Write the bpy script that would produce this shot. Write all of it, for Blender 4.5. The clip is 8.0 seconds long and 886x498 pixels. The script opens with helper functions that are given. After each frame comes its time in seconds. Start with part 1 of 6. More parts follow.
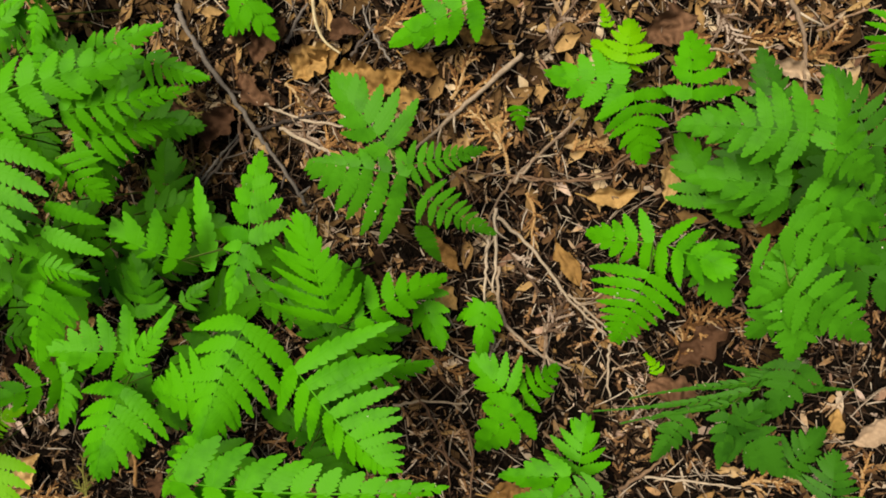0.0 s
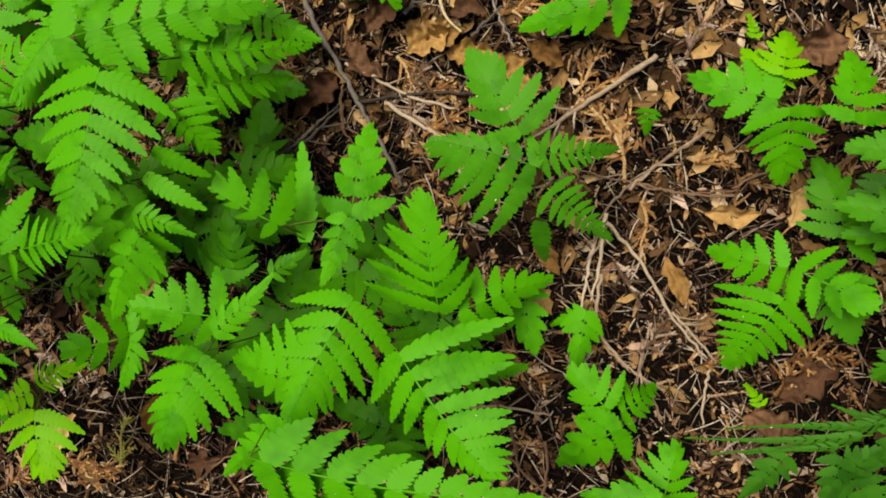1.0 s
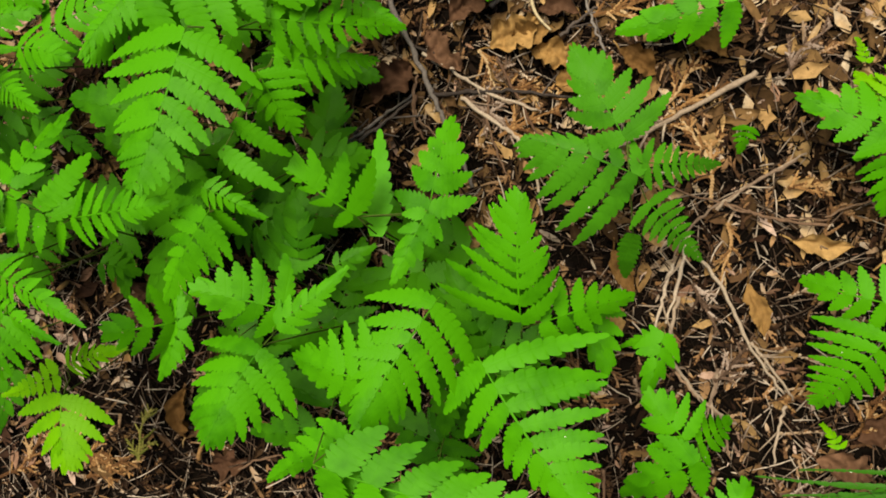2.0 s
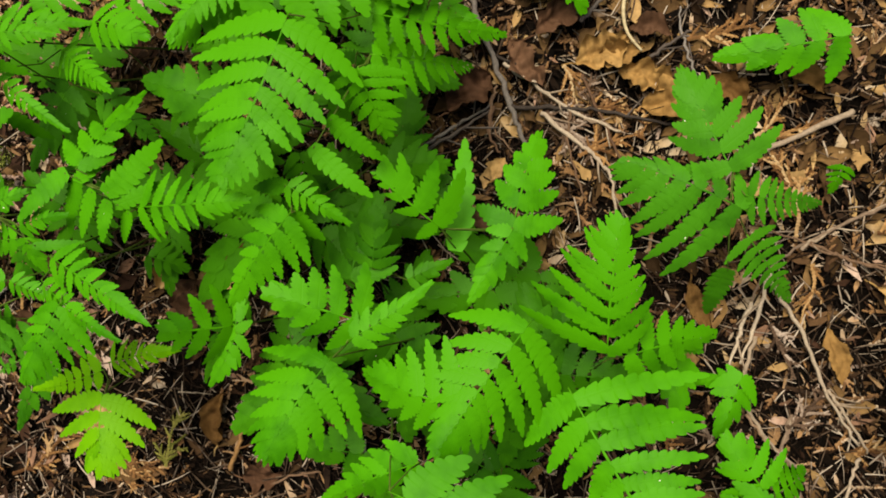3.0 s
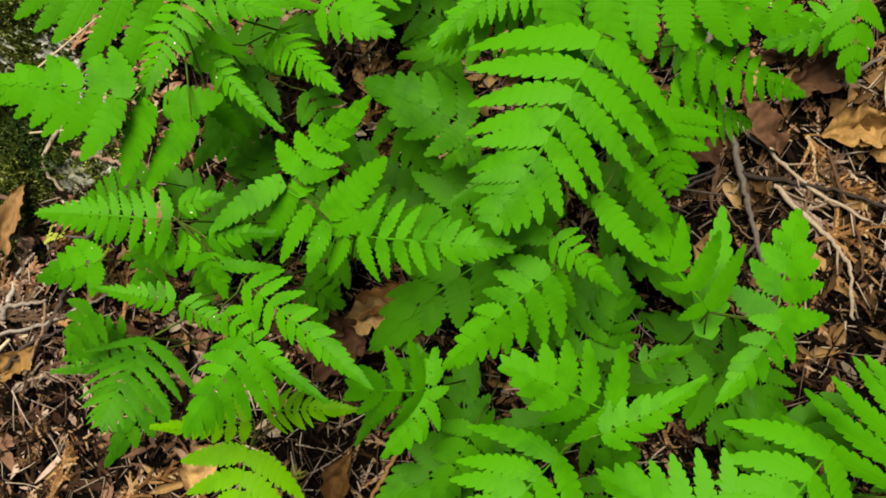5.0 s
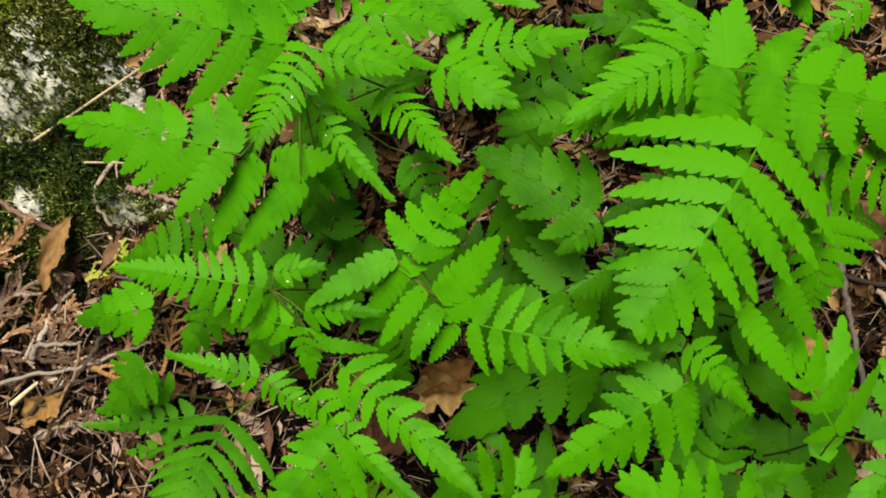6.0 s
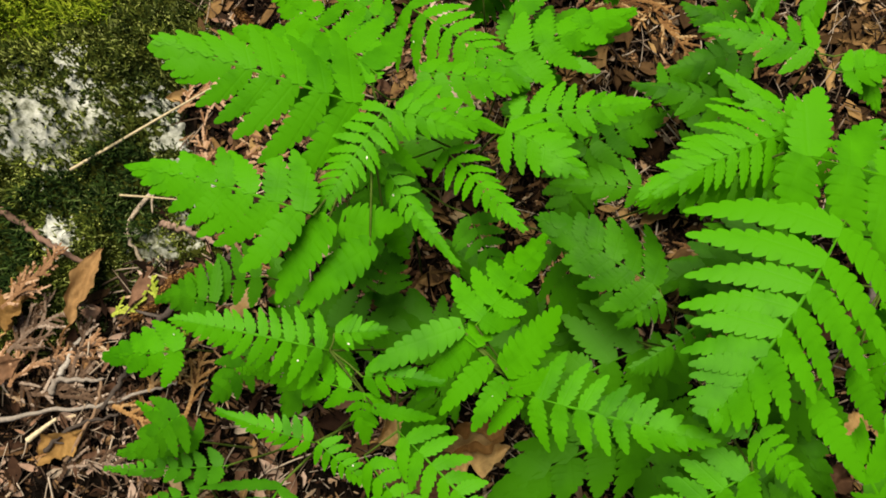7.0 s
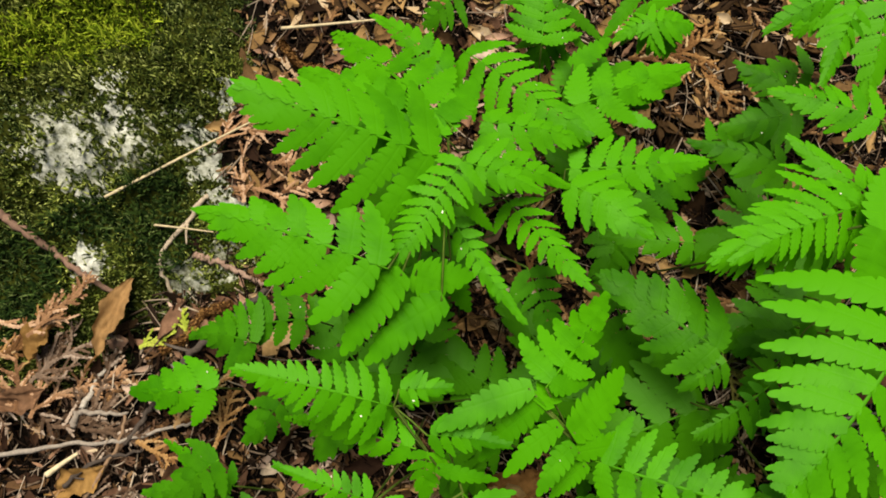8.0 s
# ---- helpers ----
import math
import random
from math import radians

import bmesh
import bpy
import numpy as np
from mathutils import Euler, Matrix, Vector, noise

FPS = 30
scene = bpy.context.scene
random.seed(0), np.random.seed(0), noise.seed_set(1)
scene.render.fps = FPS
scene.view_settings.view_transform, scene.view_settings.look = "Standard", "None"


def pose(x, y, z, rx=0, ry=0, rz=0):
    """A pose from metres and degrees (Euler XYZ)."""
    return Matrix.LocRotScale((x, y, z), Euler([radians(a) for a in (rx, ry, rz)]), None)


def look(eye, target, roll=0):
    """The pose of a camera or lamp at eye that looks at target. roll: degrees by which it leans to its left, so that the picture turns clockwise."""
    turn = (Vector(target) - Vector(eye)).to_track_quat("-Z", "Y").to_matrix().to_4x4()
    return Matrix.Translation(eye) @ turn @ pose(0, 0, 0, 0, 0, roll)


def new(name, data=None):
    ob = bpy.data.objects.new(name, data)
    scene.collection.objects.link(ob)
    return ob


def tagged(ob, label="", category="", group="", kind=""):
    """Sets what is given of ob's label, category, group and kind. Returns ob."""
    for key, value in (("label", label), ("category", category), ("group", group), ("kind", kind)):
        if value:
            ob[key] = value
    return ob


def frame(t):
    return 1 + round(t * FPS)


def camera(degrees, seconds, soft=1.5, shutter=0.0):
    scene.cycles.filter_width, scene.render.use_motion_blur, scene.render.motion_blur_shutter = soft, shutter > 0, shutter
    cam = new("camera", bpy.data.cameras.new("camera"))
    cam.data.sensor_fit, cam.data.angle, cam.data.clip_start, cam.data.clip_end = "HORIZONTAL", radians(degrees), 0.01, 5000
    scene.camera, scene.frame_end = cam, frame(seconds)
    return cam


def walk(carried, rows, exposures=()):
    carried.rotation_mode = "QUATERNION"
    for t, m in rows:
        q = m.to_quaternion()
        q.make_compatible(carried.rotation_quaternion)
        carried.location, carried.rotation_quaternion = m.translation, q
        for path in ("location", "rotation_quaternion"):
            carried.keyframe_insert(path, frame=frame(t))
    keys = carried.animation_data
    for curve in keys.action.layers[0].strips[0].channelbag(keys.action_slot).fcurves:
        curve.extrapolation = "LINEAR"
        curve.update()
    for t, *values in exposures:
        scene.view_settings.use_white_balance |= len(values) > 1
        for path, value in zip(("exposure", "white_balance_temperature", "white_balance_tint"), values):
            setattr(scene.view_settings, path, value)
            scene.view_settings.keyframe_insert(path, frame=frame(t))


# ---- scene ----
cam = camera(61.90, 8.0, soft=1.8)
METRES, EYE, TILT, LEAN, TURN = 0.64, 0.6692, -95.922, 11.961, -1.231
ROWS = [
    (0.0, -0.0, 0.0, 0.0, 0.0, 0.0, 0.0),
    (0.5, -0.0845, 0.0244, -0.0105, -0.43, -0.15, -3.67),
    (1.0, -0.1563, 0.0564, -0.03, -1.19, 0.79, -6.92),
    (2.5, -0.3238, 0.1476, -0.0729, -3.91, 2.92, -13.6),
    (3.0, -0.377, 0.171, -0.0814, -4.68, 3.65, -15.8),
    (3.5, -0.4224, 0.1932, -0.0961, -5.29, 4.14, -17.66),
    (4.0, -0.4823, 0.2304, -0.1118, -6.05, 4.87, -19.29),
    (4.5, -0.5548, 0.2736, -0.1052, -6.8, 6.03, -20.82),
    (5.0, -0.618, 0.329, -0.1325, -7.52, 7.35, -23.7),
    (6.5, -0.7625, 0.4061, -0.1349, -10.82, 12.91, -30.0),
    (7.0, -0.7912, 0.4107, -0.1376, -11.86, 14.3, -31.31),
    (7.5, -0.8211, 0.4223, -0.1423, -13.13, 15.67, -32.29),
    (8.0, -0.8587, 0.4286, -0.1494, -14.3, 17.22, -33.26),
]
SKY, SUN, STOPS, KELVIN, TINT = 0.05, 4.2, 0.63, 8000.0, 5.0
walk(cam, [(t, pose(0, 0, EYE, TILT, LEAN, TURN) @ pose(METRES * x, METRES * y, METRES * z, 90 + pitch, roll, yaw)) for t, x, y, z, yaw, pitch, roll in ROWS], [(0, STOPS, KELVIN, TINT), (8, STOPS, KELVIN, TINT)])

# ---- light ----
world = bpy.data.worlds.new("overcast_sky")
scene.world = world
world.use_nodes = True
wn, wl = world.node_tree.nodes, world.node_tree.links
sky = wn.new("ShaderNodeTexSky")
sky.sky_type, sky.sun_disc = "NISHITA", False
sky.sun_elevation, sky.sun_rotation = radians(70), radians(-40)
sky.air_density, sky.dust_density = 1.0, 4.0
wn["Background"].inputs["Strength"].default_value = SKY
wl.new(sky.outputs[0], wn["Background"].inputs["Color"])
sun = new("sun", bpy.data.lights.new("sun", "SUN"))
sun.data.energy, sun.data.angle, sun.data.color = SUN, radians(38), (1.0, 0.97, 0.92)
sun.matrix_world = look((0, 0, 3), (0.30, -0.38, 1.65))


# ---- materials ----
def material(name):
    m = bpy.data.materials.new(name)
    m.use_nodes = True
    return m, m.node_tree.nodes, m.node_tree.links


def node(nodes, kind, **inputs):
    n = nodes.new(kind)
    for key, value in inputs.items():
        n.inputs[key.replace("_", " ")].default_value = value
    return n


def ramp(nodes, stops):
    n = nodes.new("ShaderNodeValToRGB")
    el = n.color_ramp.elements
    while len(el) < len(stops):
        el.new(0.5)
    for e, (at, colour) in zip(el, stops):
        e.position, e.color = at, (*colour, 1)
    return n


def leaf_material(name, low, high, gloss=0.5):
    """Thin fern tissue: soft veins, blotches, a little light through the leaf."""
    m, n, l = material(name)
    bsdf = n["Principled BSDF"]
    tex = n.new("ShaderNodeTexCoord")
    info = n.new("ShaderNodeObjectInfo")
    blot = node(n, "ShaderNodeTexNoise", Scale=90.0, Detail=3.0)
    geo = n.new("ShaderNodeNewGeometry")
    l.new(geo.outputs["Position"], blot.inputs["Vector"])
    big = node(n, "ShaderNodeTexNoise", Scale=14.0, Detail=1.0)
    l.new(geo.outputs["Position"], big.inputs["Vector"])
    add = n.new("ShaderNodeMath")
    add.operation = "MULTIPLY_ADD"
    l.new(info.outputs["Random"], add.inputs[0])
    add.inputs[1].default_value = 0.3
    l.new(big.outputs["Fac"], add.inputs[2])
    add2 = n.new("ShaderNodeMath")
    add2.operation = "MULTIPLY_ADD"
    l.new(blot.outputs["Fac"], add2.inputs[0])
    add2.inputs[1].default_value = 0.6
    l.new(add.outputs[0], add2.inputs[2])
    col = ramp(n, [(0.62, low), (1.0, high)])
    l.new(add2.outputs[0], col.inputs["Fac"])
    # veins run out from the midrib at a slant
    sep = n.new("ShaderNodeSeparateXYZ")
    l.new(tex.outputs["Object"], sep.inputs[0])
    ab = n.new("ShaderNodeMath")
    ab.operation = "ABSOLUTE"
    l.new(sep.outputs["Y"], ab.inputs[0])
    sl = n.new("ShaderNodeMath")
    sl.operation = "MULTIPLY_ADD"
    l.new(ab.outputs[0], sl.inputs[0])
    sl.inputs[1].default_value = -0.55
    l.new(sep.outputs["X"], sl.inputs[2])
    com = n.new("ShaderNodeCombineXYZ")
    l.new(sl.outputs[0], com.inputs["X"])
    wave = node(n, "ShaderNodeTexWave", Scale=2.6, Distortion=0.6)
    l.new(com.outputs[0], wave.inputs["Vector"])
    rib = n.new("ShaderNodeMapRange")
    rib.inputs["From Min"].default_value, rib.inputs["From Max"].default_value = 0.0, 0.06
    l.new(ab.outputs[0], rib.inputs["Value"])
    relief = n.new("ShaderNodeMath")
    relief.operation = "MULTIPLY_ADD"
    l.new(wave.outputs["Fac"], relief.inputs[0])
    relief.inputs[1].default_value = 0.16
    l.new(rib.outputs["Result"], relief.inputs[2])
    bump = node(n, "ShaderNodeBump", Strength=0.16, Distance=0.0005)
    l.new(relief.outputs[0], bump.inputs["Height"])
    l.new(bump.outputs["Normal"], bsdf.inputs["Normal"])
    l.new(col.outputs["Color"], bsdf.inputs["Base Color"])
    bsdf.inputs["Roughness"].default_value = gloss
    bsdf.inputs["Specular IOR Level"].default_value = 0.08
    thin = n.new("ShaderNodeBsdfTranslucent")
    tint = n.new("ShaderNodeMix")
    tint.data_type, tint.blend_type = "RGBA", "MULTIPLY"
    tint.inputs["Factor"].default_value = 1.0
    l.new(col.outputs["Color"], tint.inputs["A"])
    tint.inputs["B"].default_value = (1.1, 1.0, 0.35, 1)
    l.new(tint.outputs["Result"], thin.inputs["Color"])
    mix = n.new("ShaderNodeMixShader")
    mix.inputs["Fac"].default_value = 0.2
    l.new(bsdf.outputs[0], mix.inputs[1])
    l.new(thin.outputs[0], mix.inputs[2])
    l.new(mix.outputs[0], n["Material Output"].inputs["Surface"])
    return m


def litter_material(name, stops, rough=0.8, grain=260.0, stretch=(1, 1, 1), bumpiness=0.5):
    """Dead plant matter: each island its own shade, with fine grain and stains."""
    m, n, l = material(name)
    bsdf = n["Principled BSDF"]
    geo = n.new("ShaderNodeNewGeometry")
    info = n.new("ShaderNodeObjectInfo")
    tex = n.new("ShaderNodeTexCoord")
    mp = n.new("ShaderNodeMapping")
    mp.inputs["Scale"].default_value = stretch
    l.new(tex.outputs["Object"], mp.inputs["Vector"])
    fine = node(n, "ShaderNodeTexNoise", Scale=grain, Detail=4.0, Roughness=0.65)
    l.new(mp.outputs[0], fine.inputs["Vector"])
    stain = node(n, "ShaderNodeTexNoise", Scale=38.0, Detail=2.0)
    l.new(tex.outputs["Object"], stain.inputs["Vector"])
    a = n.new("ShaderNodeMath")
    a.operation = "ADD"
    l.new(geo.outputs["Random Per Island"], a.inputs[0])
    l.new(info.outputs["Random"], a.inputs[1])
    fr = n.new("ShaderNodeMath")
    fr.operation = "FRACT"
    l.new(a.outputs[0], fr.inputs[0])
    w = n.new("ShaderNodeMath")
    w.operation = "MULTIPLY_ADD"
    l.new(stain.outputs["Fac"], w.inputs[0])
    w.inputs[1].default_value = 0.3
    l.new(fr.outputs[0], w.inputs[2])
    w2 = n.new("ShaderNodeMath")
    w2.operation = "SUBTRACT"
    l.new(w.outputs[0], w2.inputs[0])
    w2.inputs[1].default_value = 0.15
    col = ramp(n, stops)
    l.new(w2.outputs[0], col.inputs["Fac"])
    shade = ramp(n, [(0.25, (0.5, 0.47, 0.45)), (0.7, (1.1, 1.08, 1.05))])
    l.new(fine.outputs["Fac"], shade.inputs["Fac"])
    mul = n.new("ShaderNodeMix")
    mul.data_type, mul.blend_type = "RGBA", "MULTIPLY"
    mul.inputs["Factor"].default_value = 0.85
    l.new(col.outputs["Color"], mul.inputs["A"])
    l.new(shade.outputs["Color"], mul.inputs["B"])
    l.new(mul.outputs["Result"], bsdf.inputs["Base Color"])
    bump = node(n, "ShaderNodeBump", Strength=bumpiness, Distance=0.0008)
    l.new(fine.outputs["Fac"], bump.inputs["Height"])
    l.new(bump.outputs["Normal"], bsdf.inputs["Normal"])
    bsdf.inputs["Roughness"].default_value = rough
    bsdf.inputs["Specular IOR Level"].default_value = 0.05
    return m


LEAF = {
    "fresh": leaf_material("fern_green", (0.025, 0.160, 0.003), (0.051, 0.264, 0.006)),
    "cool": leaf_material("fern_cool_green", (0.023, 0.126, 0.005), (0.044, 0.212, 0.009)),
    # the same fern green darkened: shade from taller fronds put into the colour
    "deep": leaf_material("fern_shaded_green", (0.0175, 0.106, 0.003), (0.037, 0.183, 0.005)),
    # bluish and darker again, the shade near the ground painted into the leaves
    "dimmed": leaf_material("fern_dimmed_green", (0.013, 0.070, 0.005), (0.027, 0.125, 0.008)),
    "yellow": leaf_material("fern_yellow_green", (0.055, 0.215, 0.003), (0.105, 0.320, 0.006)),
}
RACHIS = leaf_material("fern_stalk", (0.045, 0.22, 0.006), (0.080, 0.31, 0.012))
STIPE = litter_material("fern_stem", [(0.0, (0.04, 0.07, 0.012)), (1.0, (0.09, 0.16, 0.025))], 0.5)
# soil and the lowest litter stops go near black, standing in for gap shade
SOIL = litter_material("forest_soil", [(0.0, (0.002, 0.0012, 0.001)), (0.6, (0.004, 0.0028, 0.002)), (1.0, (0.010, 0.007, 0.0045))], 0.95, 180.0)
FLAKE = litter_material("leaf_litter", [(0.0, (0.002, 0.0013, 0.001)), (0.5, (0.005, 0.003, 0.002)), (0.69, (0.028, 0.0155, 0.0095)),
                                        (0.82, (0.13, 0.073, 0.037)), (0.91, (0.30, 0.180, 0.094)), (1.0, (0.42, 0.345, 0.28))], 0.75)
TWIG = litter_material("dead_twig", [(0.0, (0.003, 0.002, 0.0015)), (0.48, (0.018, 0.011, 0.008)), (0.76, (0.13, 0.090, 0.066)), (1.0, (0.52, 0.44, 0.37))], 0.85, 420.0)
BARK = litter_material("grey_bark", [(0.0, (0.040, 0.032, 0.029)), (0.5, (0.085, 0.070, 0.064)), (1.0, (0.20, 0.18, 0.17))], 0.85, 420.0)
CEDAR = litter_material("dead_cedar", [(0.0, (0.07, 0.032, 0.014)), (0.5, (0.18, 0.092, 0.038)), (0.8, (0.32, 0.185, 0.080)), (1.0, (0.40, 0.29, 0.17))], 0.7)
CEDAR_MIX = litter_material("mixed_cedar", [(0.0, (0.010, 0.005, 0.003)), (0.3, (0.040, 0.021, 0.012)), (0.55, (0.13, 0.070, 0.036)), (0.75, (0.24, 0.132, 0.062)), (0.9, (0.33, 0.22, 0.14)), (1.0, (0.42, 0.33, 0.25))], 0.8)
CEDAR_GREEN = litter_material("fading_cedar", [(0.0, (0.09, 0.10, 0.02)), (1.0, (0.26, 0.24, 0.07))], 0.7)
TAN_LEAF = litter_material("tan_dead_leaf", [(0.0, (0.13, 0.068, 0.024)), (0.5, (0.28, 0.165, 0.060)), (1.0, (0.44, 0.30, 0.14))], 0.7, 150.0, (1, 1, 1), 1.0)
BROWN_LEAF = litter_material("brown_dead_leaf", [(0.0, (0.060, 0.030, 0.018)), (1.0, (0.15, 0.082, 0.050))], 0.7, 120.0)
PALE_LEAF = litter_material("pale_dead_leaf", [(0.0, (0.26, 0.18, 0.125)), (1.0, (0.46, 0.36, 0.27))], 0.7, 120.0)
RUSSET_LEAF = litter_material("russet_dead_leaf", [(0.0, (0.11, 0.055, 0.022)), (0.5, (0.19, 0.105, 0.042)), (1.0, (0.28, 0.17, 0.08))], 0.7, 120.0, (1, 3, 1), 1.0)
STRAW = litter_material("straw", [(0.0, (0.44, 0.37, 0.24)), (1.0, (0.60, 0.52, 0.37))], 0.6, 300.0)
TAN_FLAKE = litter_material("tan_flakes", [(0.0, (0.015, 0.008, 0.0045)), (0.4, (0.09, 0.052, 0.024)), (0.7, (0.24, 0.145, 0.062)), (0.9, (0.34, 0.22, 0.10)), (1.0, (0.46, 0.37, 0.27))], 0.75, 200.0)
BARK_FLAKE = litter_material("bark_flakes", [(0.0, (0.009, 0.0045, 0.003)), (0.4, (0.055, 0.028, 0.018)), (0.72, (0.27, 0.155, 0.105)), (1.0, (0.48, 0.37, 0.32))], 0.8, 240.0)
CEDAR_PINK = litter_material("pink_cedar", [(0.0, (0.12, 0.060, 0.032)), (0.5, (0.29, 0.165, 0.095)), (1.0, (0.46, 0.31, 0.22))], 0.8)
CEDAR_LIME = litter_material("lime_cedar", [(0.0, (0.16, 0.24, 0.02)), (1.0, (0.36, 0.42, 0.08))], 0.7)
CEDAR_PALE = litter_material("bleached_cedar", [(0.0, (0.04, 0.024, 0.016)), (0.55, (0.12, 0.078, 0.056)), (1.0, (0.36, 0.29, 0.25))], 0.8)


def far_litter(m):
    """Out where single pieces no longer show, the soil wears the litter's colours."""
    n, l = m.node_tree.nodes, m.node_tree.links
    bsdf = n["Principled BSDF"]
    near = bsdf.inputs["Base Color"].links[0].from_socket
    geo = n.new("ShaderNodeNewGeometry")
    bits = node(n, "ShaderNodeTexVoronoi", Scale=90.0)
    patch = node(n, "ShaderNodeTexNoise", Scale=2.2, Detail=8.0, Roughness=0.7)
    l.new(geo.outputs["Position"], bits.inputs["Vector"])
    l.new(geo.outputs["Position"], patch.inputs["Vector"])
    mixed = n.new("ShaderNodeMath")
    mixed.operation = "MULTIPLY"
    l.new(bits.outputs["Color"], mixed.inputs[0])
    l.new(patch.outputs["Fac"], mixed.inputs[1])
    tone = ramp(n, [(0.05, (0.010, 0.006, 0.004)), (0.3, (0.055, 0.034, 0.020)), (0.5, (0.12, 0.078, 0.046)), (0.75, (0.22, 0.16, 0.10))])
    l.new(mixed.outputs[0], tone.inputs["Fac"])
    away = n.new("ShaderNodeVectorMath")
    away.operation = "DISTANCE"
    away.inputs[1].default_value = (-0.2, -0.05, 0.0)
    flat = n.new("ShaderNodeVectorMath")
    flat.operation = "MULTIPLY"
    flat.inputs[1].default_value = (0.5, 1.0, 0.0)
    l.new(geo.outputs["Position"], flat.inputs[0])
    l.new(flat.outputs[0], away.inputs[0])
    edge = n.new("ShaderNodeMapRange")
    edge.inputs["From Min"].default_value, edge.inputs["From Max"].default_value = 0.43, 0.56
    l.new(away.outputs["Value"], edge.inputs["Value"])
    mix = n.new("ShaderNodeMix")
    mix.data_type = "RGBA"
    l.new(edge.outputs["Result"], mix.inputs["Factor"])
    l.new(near, mix.inputs["A"])
    l.new(tone.outputs["Color"], mix.inputs["B"])
    l.new(mix.outputs["Result"], bsdf.inputs["Base Color"])


far_litter(SOIL)


# ---- helpers for building ----
def mesh_from(name, verts, faces, mats, smooth=True, index=None):
    me = bpy.data.meshes.new(name)
    me.from_pydata([tuple(v) for v in verts], [], faces)
    for m in mats:
        me.materials.append(m)
    if smooth:
        me.polygons.foreach_set("use_smooth", [True] * len(me.polygons))
    if index is not None:
        me.polygons.foreach_set("material_index", index)
    me.update()
    return me


def part(name, me, parent, label=""):
    ob = new(name, me)
    ob.parent = parent
    if label:
        tagged(ob, label)
    return ob


def fbm(x, y, scale, octaves=3):
    return noise.fractal((x * scale, y * scale, 3.7), 1.0, 2.0, octaves)


ROCK_X, ROCK_Y = -1.09, -0.06


def ground_z(x, y):
    near = max(0.0, 1 - math.hypot(x + 0.35, y) / 3.0)
    return near * (0.010 * fbm(x, y, 5.0) + 0.004 * fbm(x, y, 22.0, 2)) - 0.010 + (1 - near) * 0.25 * fbm(x, y, 0.12, 2) * min(1, math.hypot(x, y) / 8)


def tube(path, radii, sides=5):
    """Vertices and faces of a round rod along a path."""
    verts, faces = [], []
    path = [Vector(p) for p in path]
    for i, p in enumerate(path):
        t = (path[min(i + 1, len(path) - 1)] - path[max(i - 1, 0)]).normalized()
        a = t.cross(Vector((0, 0, 1)))
        a = a.normalized() if a.length > 1e-4 else Vector((1, 0, 0))
        b = t.cross(a)
        for k in range(sides):
            w = 2 * math.pi * k / sides
            verts.append(p + radii[i] * (math.cos(w) * a + math.sin(w) * b))
    for i in range(len(path) - 1):
        for k in range(sides):
            faces.append((i * sides + k, i * sides + (k + 1) % sides, (i + 1) * sides + (k + 1) % sides, (i + 1) * sides + k))
    faces += [tuple(reversed(range(sides))), tuple(range(len(verts) - sides, len(verts)))]
    return verts, faces


# ---- ground ----
def build_ground():
    """One sheet, fine under the ferns and coarse out to the horizon."""
    xs = np.concatenate([-np.geomspace(400, 1.3, 22), np.linspace(-1.25, 0.5, 190), np.geomspace(0.56, 400, 24)])
    ys = np.concatenate([-np.geomspace(400, 0.64, 24), np.linspace(-0.6, 0.6, 130), np.geomspace(0.64, 400, 24)])
    verts = [(x, y, ground_z(x, y)) for y in ys for x in xs]
    n = len(xs)
    faces = [(j * n + i, j * n + i + 1, (j + 1) * n + i + 1, (j + 1) * n + i) for j in range(len(ys) - 1) for i in range(n - 1)]
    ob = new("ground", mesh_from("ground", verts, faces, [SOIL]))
    tagged(ob, "dark brown forest soil under needles and dead leaves, blackened for gap shade", "ground", kind="structure")


build_ground()


# ---- litter ----
lot = random.Random(5)


def rock_reach(angle):
    """How far the boulder's edge lies from its middle, by degrees."""
    u = min(max((4 - angle) / 14, 0), 1)
    return 0.238 + 0.078 * u * u * (3 - 2 * u)


def rock_inside(x, y):
    """Below 1 on the boulder, 1 at its edge."""
    u, v = x - ROCK_X, y - ROCK_Y
    return math.hypot(u, v) / rock_reach(math.degrees(math.atan2(v, u))) * (1 + 0.10 * noise.noise((x * 12, y * 12, 2.0)))


def rock_height(x, y):
    """A low boulder that swells out of the litter."""
    d = rock_inside(x, y)
    dome = 0.050 * (1 - min(d, 1.5) ** 3) - 0.012
    return dome + 0.10 * max(0.0, -0.93 - x) + 0.016 * fbm(x, y, 11) + 0.007 * fbm(x, y, 38) + 0.003 * fbm(x, y, 95, 2)


def surface_z(x, y):
    z = ground_z(x, y)
    return max(z, rock_height(x, y)) if x < -0.7 else z


